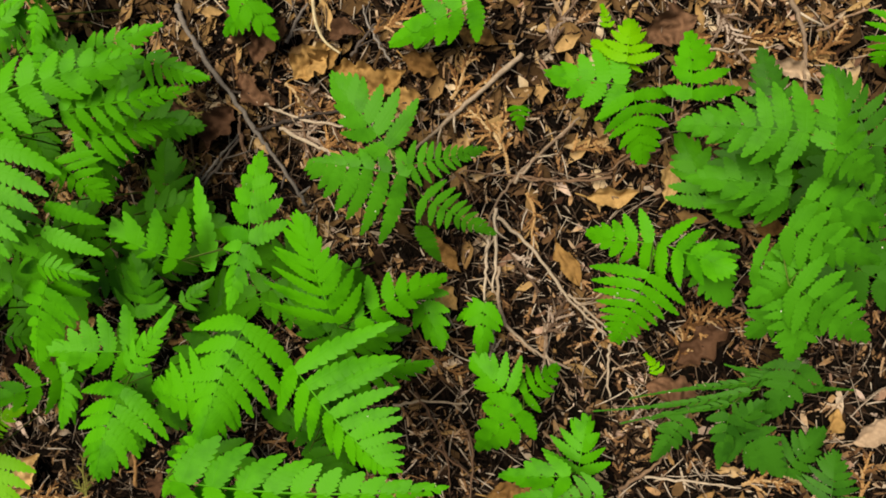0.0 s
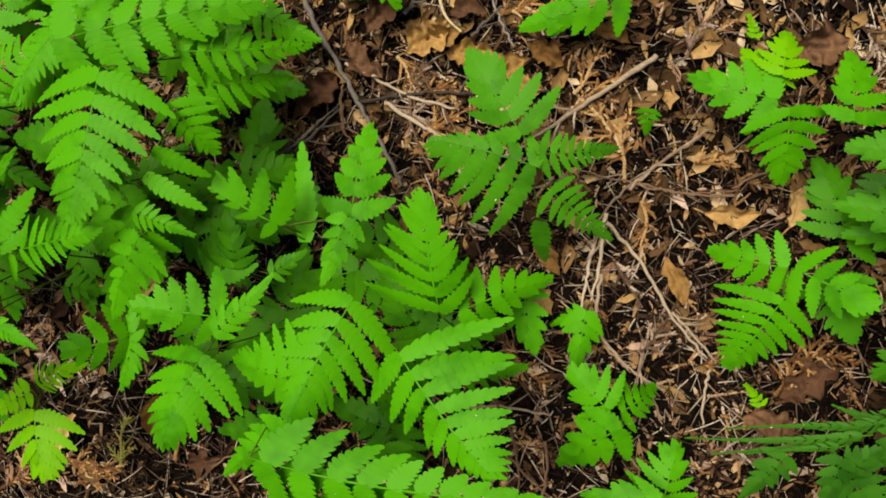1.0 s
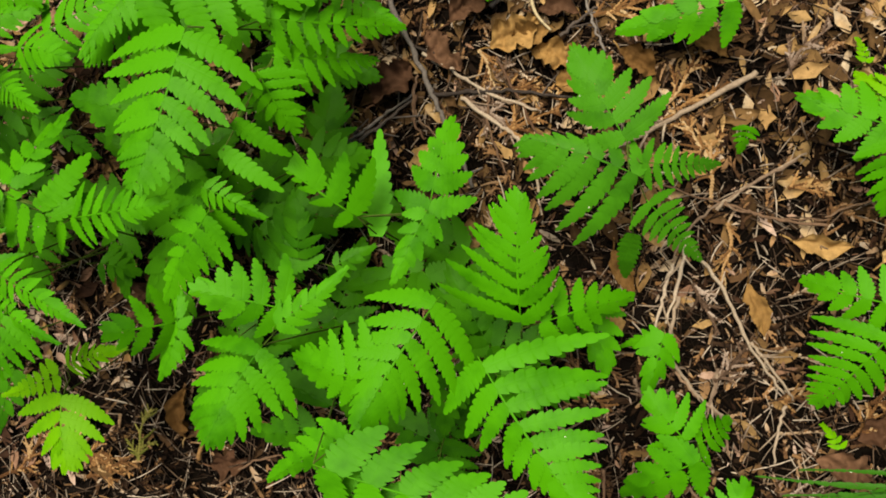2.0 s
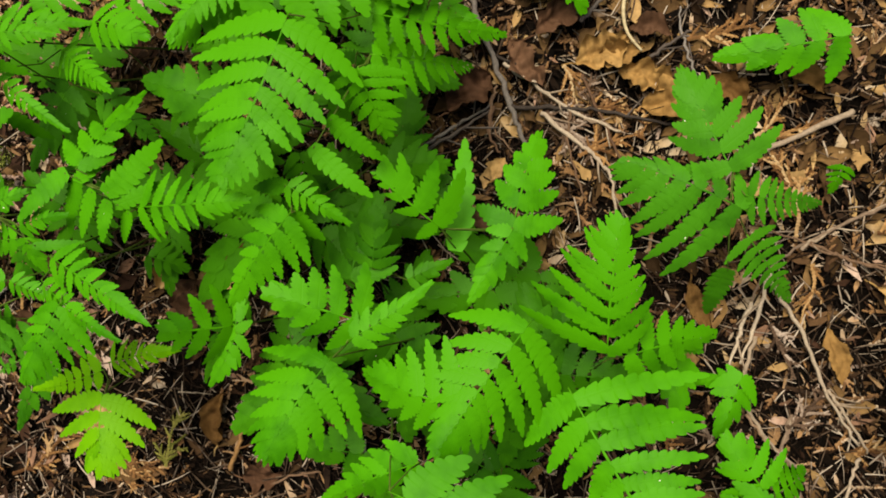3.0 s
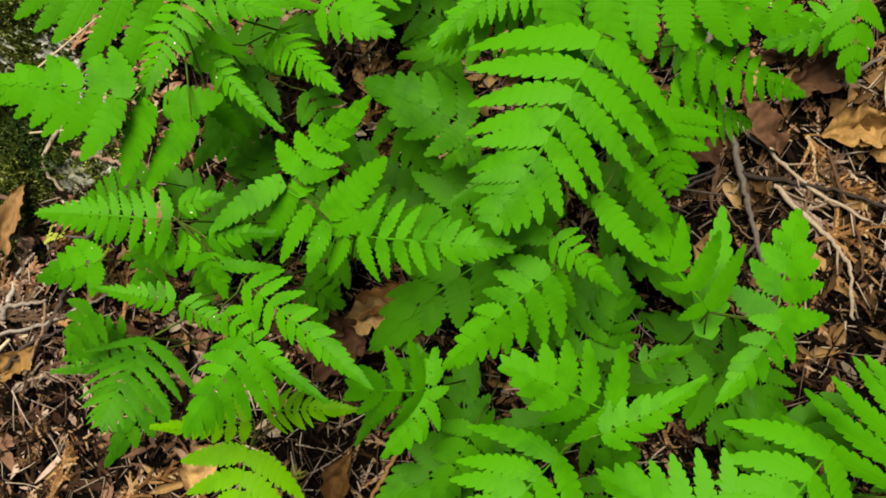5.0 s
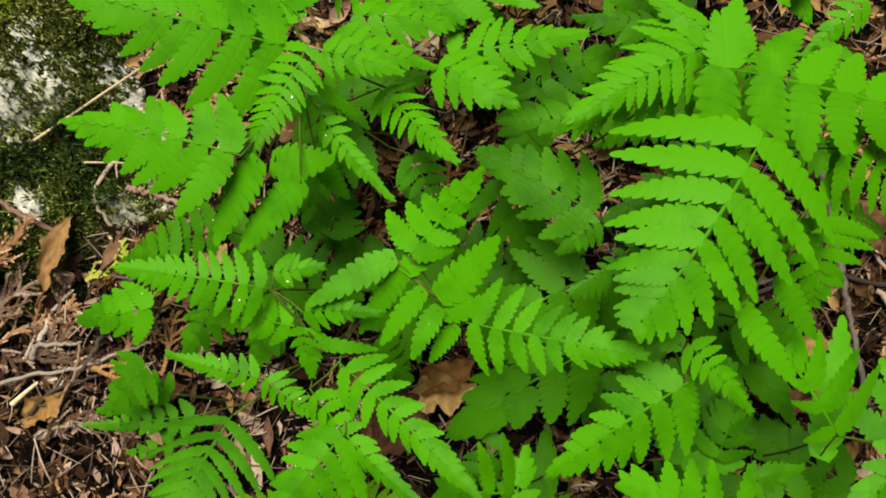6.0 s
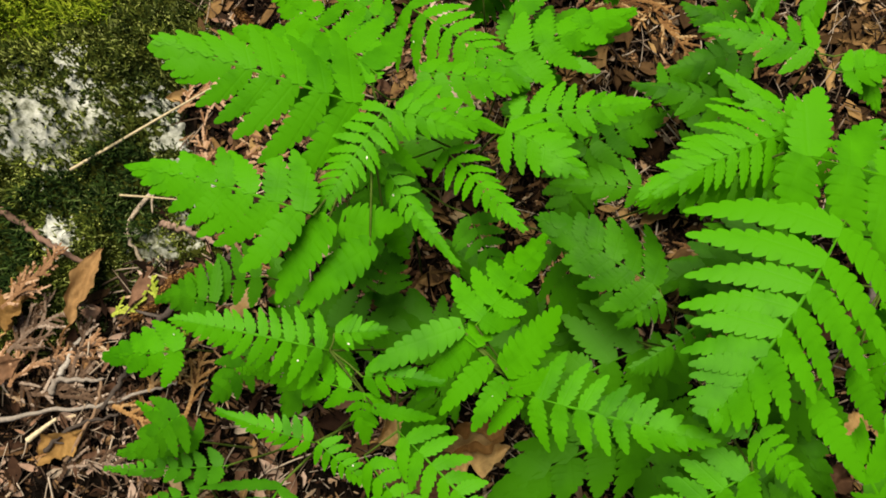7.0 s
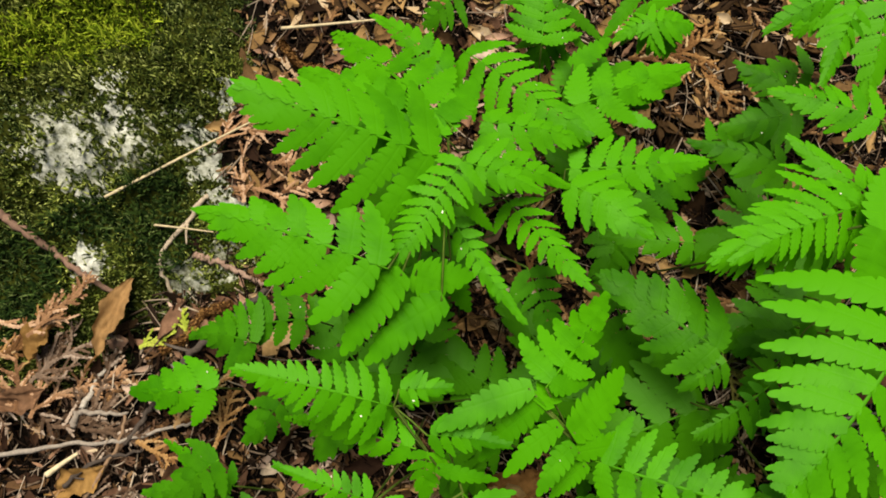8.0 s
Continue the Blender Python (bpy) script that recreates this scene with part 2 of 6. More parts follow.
def stick(kind, radius, *points):
    """A fallen twig that lies along the points, knotty and tapered."""
    mats = {"bark": BARK, "pale": TWIG_PALE, "twig": TWIG_BROWN, "straw": STRAW, "cedar": CEDAR, "pink": TWIG_PINK, "grey": TWIG_GREY}
    words = {"bark": "grey-brown fallen twig with weathered bark", "pale": "pale knotty dead cedar twig on the litter",
             "twig": "thin dark brown twig lying on dead leaves", "straw": "straight straw-coloured dry stalk on the litter",
             "cedar": "reddish scaly dead cedar twig on the litter",
             "pink": "knobbly pinkish-brown dead cedar twig beside the boulder", "grey": "bleached grey knotty twig lying on bark flakes"}
    pts = [Vector((p[0], p[1], 0)) for p in points]
    path, radii = [], []
    steps = 12 if kind in ("cedar", "pink") or radius > 0.0028 else 7
    n = (len(pts) - 1) * steps
    for i in range(n + 1):
        k, u = min(i // steps, len(pts) - 2), 0
        u = i / steps - k
        a, b = pts[max(k - 1, 0)], pts[k]
        c, d = pts[k + 1], pts[min(k + 2, len(pts) - 1)]
        q = 0.5 * ((2 * b) + (c - a) * u + (2 * a - 5 * b + 4 * c - d) * u * u + (3 * b - a - 3 * c + d) * u ** 3)
        wob = 0.0 if kind == "straw" else 0.0012
        q = q + Vector((lot.uniform(-wob, wob), lot.uniform(-wob, wob), 0))
        q.z = surface_z(q.x, q.y) + radius * 0.7 + 0.015 * min(1, max(0.1, (rock_inside(q.x, q.y) - 0.95) * 6))
        path.append(q)
        scaly = kind in ("cedar", "pink") or (kind == "pale" and radius > 0.0028)
        knot = 1.0 if kind == "straw" else lot.uniform(1.15, 1.4) if scaly and i % 2 else lot.uniform(0.78, 0.9) if scaly else lot.uniform(0.82, 1.28 if i % 3 == 0 else 1.05)
        radii.append(radius * knot * (1 - 0.45 * i / n))
    lo = [path[i].z for i in range(len(path))]
    if kind == "straw":
        top = max(p.z for p in path[1:-1])
        lo = [max(lo[0], lo[-1], top - 0.006) + 0.0045] * len(path)
    for i in range(len(path)):
        path[i].z = lo[i]
    for i in range(1, len(path) - 1):
        path[i].z = (lo[i - 1] + 2 * lo[i] + lo[i + 1]) / 4
    ob = new("twig", mesh_from("twig", *tube(path, radii, 7), [mats[kind]]))
    tagged(ob, words[kind], "twig", "fallen twigs")
    if kind in ("bark", "pale", "cedar"):
        for _ in range(lot.randint(1, 3)):
            i = lot.randrange(2, len(path) - 3)
            t = (path[i + 1] - path[i]).normalized()
            t = Matrix.Rotation(lot.choice((-1, 1)) * lot.uniform(0.5, 1.0), 3, "Z") @ t
            ln = lot.uniform(0.008, 0.03)
            side = [path[i], path[i] + t * ln * 0.5 + Vector((0, 0, 0.001)), path[i] + t * ln + Vector((0.001, 0.001, 0.0))]
            part("side_twig", mesh_from("side_twig", *tube(side, [radius * 0.5, radius * 0.42, radius * 0.3], 5), [mats[kind]]), ob)


def crusted_twig(radius, *points):
    """A dry cedar branchlet thickly set with small curled scales."""
    path = []
    for (ax, ay), (bx, by) in zip(points, points[1:]):
        for k in range(6):
            x, y = ax + (bx - ax) * k / 6, ay + (by - ay) * k / 6
            path.append(Vector((x, y, surface_z(x, y) + radius * 0.8 + 0.009)))
    n = len(path)
    mid = [(path[max(i - 1, 0)] + 2 * path[i] + path[min(i + 1, n - 1)]) / 4 for i in range(n)]
    verts, faces = tube(mid, [radius * (0.62 - 0.25 * abs(i / n - 0.4)) for i in range(n)], 7)
    for _ in range(420):
        i = lot.randrange(n - 1)
        t = (mid[i + 1] - mid[i]).normalized()
        side = t.cross(Vector((0, 0, 1))).normalized()
        w = lot.uniform(-0.4, 3.5)
        out = side * math.cos(w) + Vector((0, 0, 1)) * math.sin(w)
        at = mid[i].lerp(mid[i + 1], lot.random()) + out * radius * 0.5
        cross, ln, wd = out.cross(t), radius * lot.uniform(0.35, 0.75), radius * lot.uniform(0.14, 0.26)
        b = len(verts)
        tip = at + out * ln * 0.8 + t * ln * lot.uniform(0.2, 0.9)
        verts += [at - cross * wd, at + cross * wd, at + out * ln * 0.5 + cross * wd * 0.9, tip, at + out * ln * 0.5 - cross * wd * 0.9]
        faces += [(b, b + 1, b + 2, b + 4), (b + 4, b + 2, b + 3)]
    ob = new("twig", mesh_from("twig", verts, faces, [CRUST], False))
    tagged(ob, "thick brown dead cedar twig crusted with small dry scales", "twig", "fallen twigs")


def dead_leaf(kind, shape, x, y, turn, length, breadth):
    """A curled dry leaf with a rib, lying on the litter."""
    length, breadth = length * 0.88, breadth * 0.8
    mats = {"tan": TAN_LEAF, "brown": BROWN_LEAF, "pale": PALE_LEAF, "russet": RUSSET_LEAF}
    words = {"tan": "curled tan dry leaf lying on twigs", "brown": "flattened dull brown dead leaf on the soil", "pale": "pale bleached dry leaf curled on the litter",
             "russet": "narrow pleated russet-brown dry leaf beside the boulder"}
    nu, nv = 26, 14
    curl, cup, twist = lot.uniform(0.2, 0.6) * breadth, lot.uniform(-0.05, 0.22) * breadth, lot.uniform(-0.6, 0.6)
    ph, pleat = lot.uniform(0, 60), lot.uniform(0.02, 0.05) * breadth
    verts, faces = [], []
    for i in range(nu + 1):
        u = i / nu
        body = math.sin(math.pi * min(1, u * 0.93 + 0.06)) ** 0.75
        if shape == "lobed":
            body *= 0.50 + 0.50 * abs(math.sin(u * 8.5 + ph * 0.1)) ** 0.7
        for j in range(nv + 1):
            v = 2 * j / nv - 1
            edge = 1 + 0.42 * noise.noise((u * 7 + ph, v * 1.5, ph)) + 0.2 * noise.noise((u * 24 + ph, v * 2, ph))
            skew = 0.22 * breadth * noise.noise((u * 2.3, ph, 4.0))
            px_ = (u - 0.5) * length * (1 - 0.10 * v * v)
            py_ = v * 0.5 * breadth * body * edge + skew
            crease = abs(noise.noise((px_ * 95 + ph, py_ * 95, ph))) * 0.5 * breadth
            z = curl * (abs(v) ** 2.2) * body + cup * math.sin(u * 3.1) + twist * py_ * (u - 0.5) + crease
            z += pleat * math.cos(v * 9 + u * 10) * body - 0.05 * breadth * math.exp(-(v * 6) ** 2)
            verts.append((px_, py_, z))
    w = nv + 1
    faces = [(i * w + j, (i + 1) * w + j, (i + 1) * w + j + 1, i * w + j + 1) for i in range(nu) for j in range(nv)]
    me = mesh_from("dead_leaf", verts, faces, [mats[kind]])
    ob = new("dead_leaf", me)
    ob.matrix_world = pose(x, y, surface_z(x, y) + 0.013, lot.uniform(-14, 14), lot.uniform(-10, 10), turn)
    tagged(ob, words[kind], "dead leaf", "dead leaves")
    stalk = [(-0.5 * length, 0, cup * 0.0), (-0.58 * length, 0.002, 0.001), (-0.72 * length, 0.004, -0.002)]
    part("leaf_stalk", mesh_from("leaf_stalk", *tube(stalk, [0.0009, 0.0008, 0.0007], 5), [mats[kind]]), ob)


def spray_geometry(length, rng, rank=2):
    """A flat cedar spray: a scaly axis with side shoots that fork again."""
    verts, faces = [], []

    def shoot(px_, py_, ang, ln, wide, depth):
        n = max(3, int(ln / 0.0028))
        x, y, a, st = px_, py_, ang, ln / n / 2
        first = len(verts)
        buds = []
        for k in range(2 * n + 1):
            w = wide * (1.0 if k % 2 else 0.62) * (1 - 0.55 * k / (2 * n)) if k < 2 * n else 0.0001
            sx, sy = -math.sin(a), math.cos(a)
            z = rng.uniform(-0.0003, 0.0003) - 0.9 * (x * x + y * y) * rng.uniform(0.6, 1)
            verts.extend([(x - sx * w, y - sy * w, z), (x, y, z + w * 0.4), (x + sx * w, y + sy * w, z)])
            if k:
                b = first + 3 * k
                faces.extend([(b - 3, b, b + 1, b - 2), (b - 2, b + 1, b + 2, b - 1)])
            if depth and 1 < k < 2 * n - 1 and k % 2 == 0:
                buds.append((x, y, a, k / (2 * n), (k // 2) % 2))
            x, y = x + math.cos(a) * st, y + math.sin(a) * st
            a += rng.uniform(-0.13, 0.13)
        for x, y, a, u, odd in buds:
            if rng.random() < 0.62:
                shoot(x, y, a + (1 if odd else -1) * rng.uniform(0.4, 1.0), ln * (0.46 - 0.28 * u) * rng.uniform(0.45, 1.2), wide * 0.85, depth - 1)

    shoot(-length / 2, 0, 0.0, length, 0.0020, rank)
    return verts, faces


def cedar_spray(kind, x, y, turn, length):
    """A shed spray of cedar, dry and flat on the litter."""
    mats = {"cedar": CEDAR, "green": CEDAR_GREEN, "pale": CEDAR_PALE, "pink": CEDAR_PINK, "lime": CEDAR_LIME}
    words = {"cedar": "rust-orange dry cedar spray on the litter", "green": "olive-green fading cedar spray on the litter", "pale": "bleached grey cedar spray on the litter",
             "pink": "pinkish-brown dry cedar spray beside the boulder", "lime": "fresh yellow-green cedar sprig beside the boulder"}
    ob = new("cedar_spray", mesh_from("cedar_spray", *spray_geometry(length, lot), [mats[kind]], False))
    ob.matrix_world = pose(x, y, surface_z(x, y) + 0.014, lot.uniform(-10, 10), lot.uniform(-8, 8), turn)
    tagged(ob, words[kind], "cedar spray", "shed cedar sprays")


TWIG_PALE = litter_material("pale_twig", [(0.0, (0.17, 0.12, 0.09)), (0.5, (0.28, 0.22, 0.17)), (1.0, (0.44, 0.37, 0.30))], 0.85, 420.0)
TWIG_PINK = litter_material("pink_twig", [(0.0, (0.14, 0.085, 0.065)), (0.5, (0.24, 0.155, 0.125)), (1.0, (0.38, 0.28, 0.24))], 0.85, 420.0)
TWIG_GREY = litter_material("grey_twig", [(0.0, (0.24, 0.21, 0.19)), (0.5, (0.36, 0.33, 0.31)), (1.0, (0.54, 0.51, 0.48))], 0.85, 420.0)
CRUST = litter_material("brown_crust", [(0.0, (0.045, 0.020, 0.008)), (0.5, (0.13, 0.062, 0.022)), (1.0, (0.26, 0.145, 0.055))], 0.8, 300.0)
TWIG_BROWN = litter_material("brown_twig", [(0.0, (0.09, 0.05, 0.032)), (1.0, (0.24, 0.16, 0.11))], 0.85, 420.0)


# ---- mossy boulder ----
def rock_material():
    m, n, l = material("lichen_rock")
    bsdf = n["Principled BSDF"]
    tex = n.new("ShaderNodeTexCoord")
    spot = node(n, "ShaderNodeTexNoise", Scale=190.0, Detail=8.0, Roughness=0.75)
    broad = node(n, "ShaderNodeTexNoise", Scale=13.0, Detail=3.0)
    grit = node(n, "ShaderNodeTexVoronoi", Scale=260.0)
    for t in (spot, broad, grit):
        l.new(tex.outputs["Object"], t.inputs["Vector"])
    add = n.new("ShaderNodeMath")
    add.operation = "MULTIPLY_ADD"
    l.new(broad.outputs["Fac"], add.inputs[0])
    add.inputs[1].default_value = 0.7
    l.new(spot.outputs["Fac"], add.inputs[2])
    col = ramp(n, [(0.62, (0.04, 0.045, 0.028)), (0.73, (0.17, 0.18, 0.13)), (0.84, (0.36, 0.38, 0.33)), (1.0, (0.62, 0.64, 0.61))])
    l.new(add.outputs[0], col.inputs["Fac"])
    l.new(col.outputs["Color"], bsdf.inputs["Base Color"])
    bump = node(n, "ShaderNodeBump", Strength=0.9, Distance=0.003)
    l.new(spot.outputs["Fac"], bump.inputs["Height"])
    b2 = node(n, "ShaderNodeBump", Strength=0.4, Distance=0.001)
    l.new(grit.outputs["Distance"], b2.inputs["Height"])
    l.new(bump.outputs["Normal"], b2.inputs["Normal"])
    l.new(b2.outputs["Normal"], bsdf.inputs["Normal"])
    bsdf.inputs["Roughness"].default_value = 0.95
    bsdf.inputs["Specular IOR Level"].default_value = 0.05
    return m


ROCK = rock_material()


def moss_material():
    """Short moss: dark olive to yellower green, in patches set by noise."""
    m = litter_material("moss", [(0.0, (0.006, 0.010, 0.004)), (0.45, (0.030, 0.043, 0.012)), (0.8, (0.105, 0.122, 0.034)), (1.0, (0.30, 0.31, 0.15))], 0.9)
    n, l = m.node_tree.nodes, m.node_tree.links
    bsdf = n["Principled BSDF"]
    old = bsdf.inputs["Base Color"].links[0].from_socket
    geo = n.new("ShaderNodeNewGeometry")
    zone = node(n, "ShaderNodeTexNoise", Scale=11.0, Detail=5.0, Roughness=0.6)
    l.new(geo.outputs["Position"], zone.inputs["Vector"])
    tone = ramp(n, [(0.40, (0.6, 0.85, 0.75)), (0.52, (1.15, 1.3, 0.95)), (0.64, (1.8, 2.0, 1.2))])
    l.new(zone.outputs["Fac"], tone.inputs["Fac"])
    mul = n.new("ShaderNodeMix")
    mul.data_type, mul.blend_type = "RGBA", "MULTIPLY"
    mul.inputs["Factor"].default_value = 1.0
    l.new(old, mul.inputs["A"])
    l.new(tone.outputs["Color"], mul.inputs["B"])
    l.new(mul.outputs["Result"], bsdf.inputs["Base Color"])
    return m


MOSS = moss_material()
MOSS_LIGHT = litter_material("light_moss", [(0.0, (0.012, 0.030, 0.003)), (0.5, (0.150, 0.245, 0.016)), (1.0, (0.38, 0.47, 0.05))], 0.9)
MOSS_DEEP = litter_material("deep_moss", [(0.0, (0.004, 0.010, 0.003)), (0.5, (0.014, 0.034, 0.008)), (0.85, (0.045, 0.085, 0.018)), (1.0, (0.12, 0.17, 0.06))], 0.9)
MOSS_BED = litter_material("moss_bed", [(0.0, (0.008, 0.011, 0.002)), (0.6, (0.020, 0.026, 0.004)), (1.0, (0.04, 0.05, 0.008))], 0.95, 500.0, (1, 1, 1), 1.0)


def bare(x, y):
    """Above zero where lichen shows through the moss."""
    best = -1.3
    for px_, py_, r, much in ((-0.916, -0.119, 0.034, 0.95), (-0.926, -0.131, 0.026, 0.9), (-0.899, -0.096, 0.027, 0.85), (-0.903, -0.128, 0.018, 0.8), (-0.866, -0.060, 0.024, 0.7),
                              (-0.844, -0.066, 0.028, 0.8), (-0.851, -0.030, 0.030, 0.72), (-0.832, -0.034, 0.022, 0.95), (-0.810, -0.083, 0.018, 1.1), (-0.782, -0.130, 0.040, 0.7),
                              (-0.796, -0.152, 0.030, 0.7), (-0.868, -0.178, 0.016, 0.95), (-0.928, -0.065, 0.018, 0.7), (-0.852, 0.010, 0.030, 0.4)):
        best = max(best, much - math.hypot(x - px_, (y - py_) * 1.15) / r)
    return best + 0.5 * fbm(x, y, 40.0, 4) + 0.9 * fbm(x, y, 170.0, 3)


def crown(x, y):
    """Above zero on the bright cushion along the boulder's top."""
    u = min(1.0, max(0.0, ((x + 1.03) * 0.075 + (y + 0.105) * 0.08) / 0.0120))
    return 1 - math.hypot(x + 1.03 - 0.075 * u, y + 0.105 - 0.08 * u) / 0.028 + 0.7 * fbm(x, y, 26.0, 3)


def bushy(x, y):
    """Above zero in the hollows where the moss stands long and dark."""
    best = -1.0
    for px_, py_, r in ((-0.852, -0.122, 0.030), (-0.828, -0.138, 0.018), (-0.880, -0.148, 0.018), (-0.905, -0.220, 0.036)):
        best = max(best, 1 - math.hypot(x - px_, y - py_) / r)
    return best + 0.5 * fbm(x, y, 34.0, 3)


def build_rock():
    n = 330
    grit = random.Random(4)
    verts, faces = [], []
    for j in range(n + 1):
        for i in range(n + 1):
            x, y = ROCK_X - 0.34 + 0.70 * i / n, ROCK_Y - 0.36 + 0.72 * j / n
            verts.append((x, y, max(rock_height(x, y), ground_z(x, y) - 0.03)))
    for j in range(n):
        for i in range(n):
            a = j * (n + 1) + i
            if rock_inside(verts[a][0], verts[a][1]) < 1.16:
                faces.append((a, a + 1, a + n + 2, a + n + 1))
    shown = [0 if bare(verts[q[0]][0], verts[q[0]][1]) > grit.uniform(-0.25, 0.4) and rock_inside(verts[q[0]][0], verts[q[0]][1]) < 1.0 else 1 for q in faces]
    rock = new("boulder", mesh_from("boulder", verts, faces, [ROCK, MOSS_BED], True, shown))
    tagged(rock, "low grey boulder with white lichen and dark moss", "rock")
    rng = random.Random(8)
    dark, light, long = ([], []), ([], []), ([], [])
    for _ in range(110000):
        x, y = rng.uniform(-1.25, -0.74), rng.uniform(-0.40, 0.24)
        if rock_inside(x, y) > 1.04 or bare(x, y) > rng.uniform(-0.1, 0.8):
            continue
        z = rock_height(x, y)
        lush = crown(x, y) > rng.uniform(-0.15, 0.3)
        deep = not lush and bushy(x, y) > rng.uniform(-0.1, 0.25)
        mv, mf = light if lush else long if deep else dark
        thick = 0.5 + 0.8 * fbm(x, y, 60.0, 2)
        for _ in range(2):
            a, h = rng.uniform(0, 6.28), rng.uniform(0.0018, 0.0050) * max(0.35, 0.55 + 0.9 * thick) * (1.6 if lush else 1.35 if deep else 1.0)
            w, lean = rng.uniform(0.0003, 0.0007), rng.uniform(0.2, 1.2)
            dx, dy = math.cos(a), math.sin(a)
            b = len(mv)
            mv += [(x - dy * w, y + dx * w, z - 0.001), (x + dy * w, y - dx * w, z - 0.001),
                   (x + dx * h * lean * 0.5 + dy * w * 1.2, y + dy * h * lean * 0.5 - dx * w * 1.2, z + h * 0.7),
                   (x + dx * h * lean * 0.5 - dy * w * 1.2, y + dy * h * lean * 0.5 + dx * w * 1.2, z + h * 0.7),
                   (x + dx * h * lean, y + dy * h * lean, z + h)]
            mf += [(b, b + 1, b + 2, b + 3), (b + 3, b + 2, b + 4)]
    moss = new("moss", mesh_from("moss", *dark, [MOSS]))
    tagged(moss, "short dark olive-green moss on the boulder", "moss", kind="stuff")
    bush = new("moss", mesh_from("moss", *long, [MOSS_DEEP]))
    tagged(bush, "long dark green moss in the boulder's hollows", "moss", kind="stuff")
    crest = new("moss", mesh_from("moss", *light, [MOSS_LIGHT]))
    tagged(crest, "bright yellow-green moss on the boulder's crown", "moss", kind="stuff")


build_rock()

stick("bark", 0.0031, (-0.402, 0.169), (-0.381, 0.128), (-0.336, 0.064), (-0.304, 0.018), (-0.274, -0.026))
stick("pale", 0.0026, (-0.066, 0.105), (-0.105, 0.073), (-0.146, 0.041), (-0.175, 0.017))
stick("bark", 0.0019, (-0.325, 0.047), (-0.289, 0.055), (-0.255, 0.061), (-0.199, 0.063), (-0.150, 0.069))
stick("pale", 0.0019, (-0.340, 0.081), (-0.307, 0.068), (-0.276, 0.056), (-0.232, 0.047))
stick("pale", 0.0021, (-0.300, 0.049), (-0.268, 0.033), (-0.247, 0.024), (-0.230, 0.009), (-0.217, -0.021))
stick("bark", 0.0019, (-0.396, -0.008), (-0.379, 0.008), (-0.363, 0.023), (-0.340, 0.046))
stick("twig", 0.0012, (-0.341, 0.062), (-0.339, 0.034), (-0.321, 0.016), (-0.299, 0.006))
stick("pale", 0.0016, (-0.024, 0.042), (-0.050, 0.019), (-0.073, -0.002), (-0.095, -0.030), (-0.101, -0.057))
stick("twig", 0.0014, (0.011, -0.005), (-0.031, -0.007), (-0.066, -0.004), (-0.122, 0.005))
stick("pale", 0.0019, (-0.091, -0.039), (-0.056, -0.072), (-0.026, -0.113), (0.005, -0.144))
stick("pale", 0.0019, (-0.100, -0.059), (-0.102, -0.088), (-0.103, -0.117))
stick("pale", 0.0019, (-0.091, -0.083), (-0.087, -0.130), (-0.057, -0.161), (-0.025, -0.176))
stick("pale", 0.0024, (0.149, 0.141), (0.158, 0.118), (0.162, 0.096), (0.165, 0.058))
stick("straw", 0.0019, (-0.259, 0.167), (-0.257, 0.144), (-0.249, 0.126), (-0.234, 0.114))
stick("twig", 0.0021, (0.016, -0.290), (0.044, -0.267), (0.064, -0.243))
stick("pale", 0.0014, (0.039, -0.276), (0.078, -0.277), (0.120, -0.278))
stick("pale", 0.0019, (-0.093, -0.030), (-0.093, -0.068), (-0.096, -0.106))
stick("straw", 0.0012, (-0.881, -0.134), (-0.862, -0.098), (-0.844, -0.064), (-0.824, -0.027))
stick("straw", 0.0009, (-0.842, -0.131), (-0.822, -0.121), (-0.803, -0.112))
stick("straw", 0.0014, (-0.858, 0.044), (-0.830, 0.066), (-0.801, 0.089))
stick("pink", 0.0030, (-0.937, -0.184), (-0.898, -0.186), (-0.861, -0.188), (-0.834, -0.185))
stick("pink", 0.0024, (-0.811, -0.133), (-0.793, -0.128), (-0.770, -0.125), (-0.754, -0.123))
stick("pale", 0.0021, (-0.826, -0.092), (-0.830, -0.126), (-0.825, -0.151), (-0.805, -0.168), (-0.791, -0.171))
stick("bark", 0.0030, (-0.753, -0.126), (-0.762, -0.162), (-0.769, -0.192), (-0.771, -0.211), (-0.772, -0.241), (-0.771, -0.267))
stick("grey", 0.0019, (-0.845, -0.325), (-0.802, -0.288), (-0.772, -0.264), (-0.749, -0.238), (-0.734, -0.223))
stick("grey", 0.0024, (-0.809, -0.277), (-0.812, -0.268), (-0.800, -0.262), (-0.783, -0.250))
stick("grey", 0.0024, (-0.811, -0.266), (-0.815, -0.251), (-0.818, -0.236))
stick("bark", 0.0019, (-0.787, -0.311), (-0.780, -0.287), (-0.757, -0.263))
stick("straw", 0.0022, (-0.800, -0.310), (-0.796, -0.299), (-0.791, -0.287))
stick("twig", 0.0019, (-0.771, -0.309), (-0.773, -0.275), (-0.785, -0.250))
crusted_twig(0.0050, (-0.764, -0.147), (-0.781, -0.164), (-0.778, -0.182), (-0.792, -0.207))
crusted_twig(0.0046, (-0.858, 0.037), (-0.830, 0.028), (-0.811, 0.038))
stick("cedar", 0.0021, (-0.482, -0.320), (-0.477, -0.266), (-0.471, -0.222))
stick("bark", 0.0021, (-0.288, 0.128), (-0.278, 0.144), (-0.266, 0.161))
stick("bark", 0.0019, (-0.226, 0.112), (-0.214, 0.126), (-0.201, 0.140))
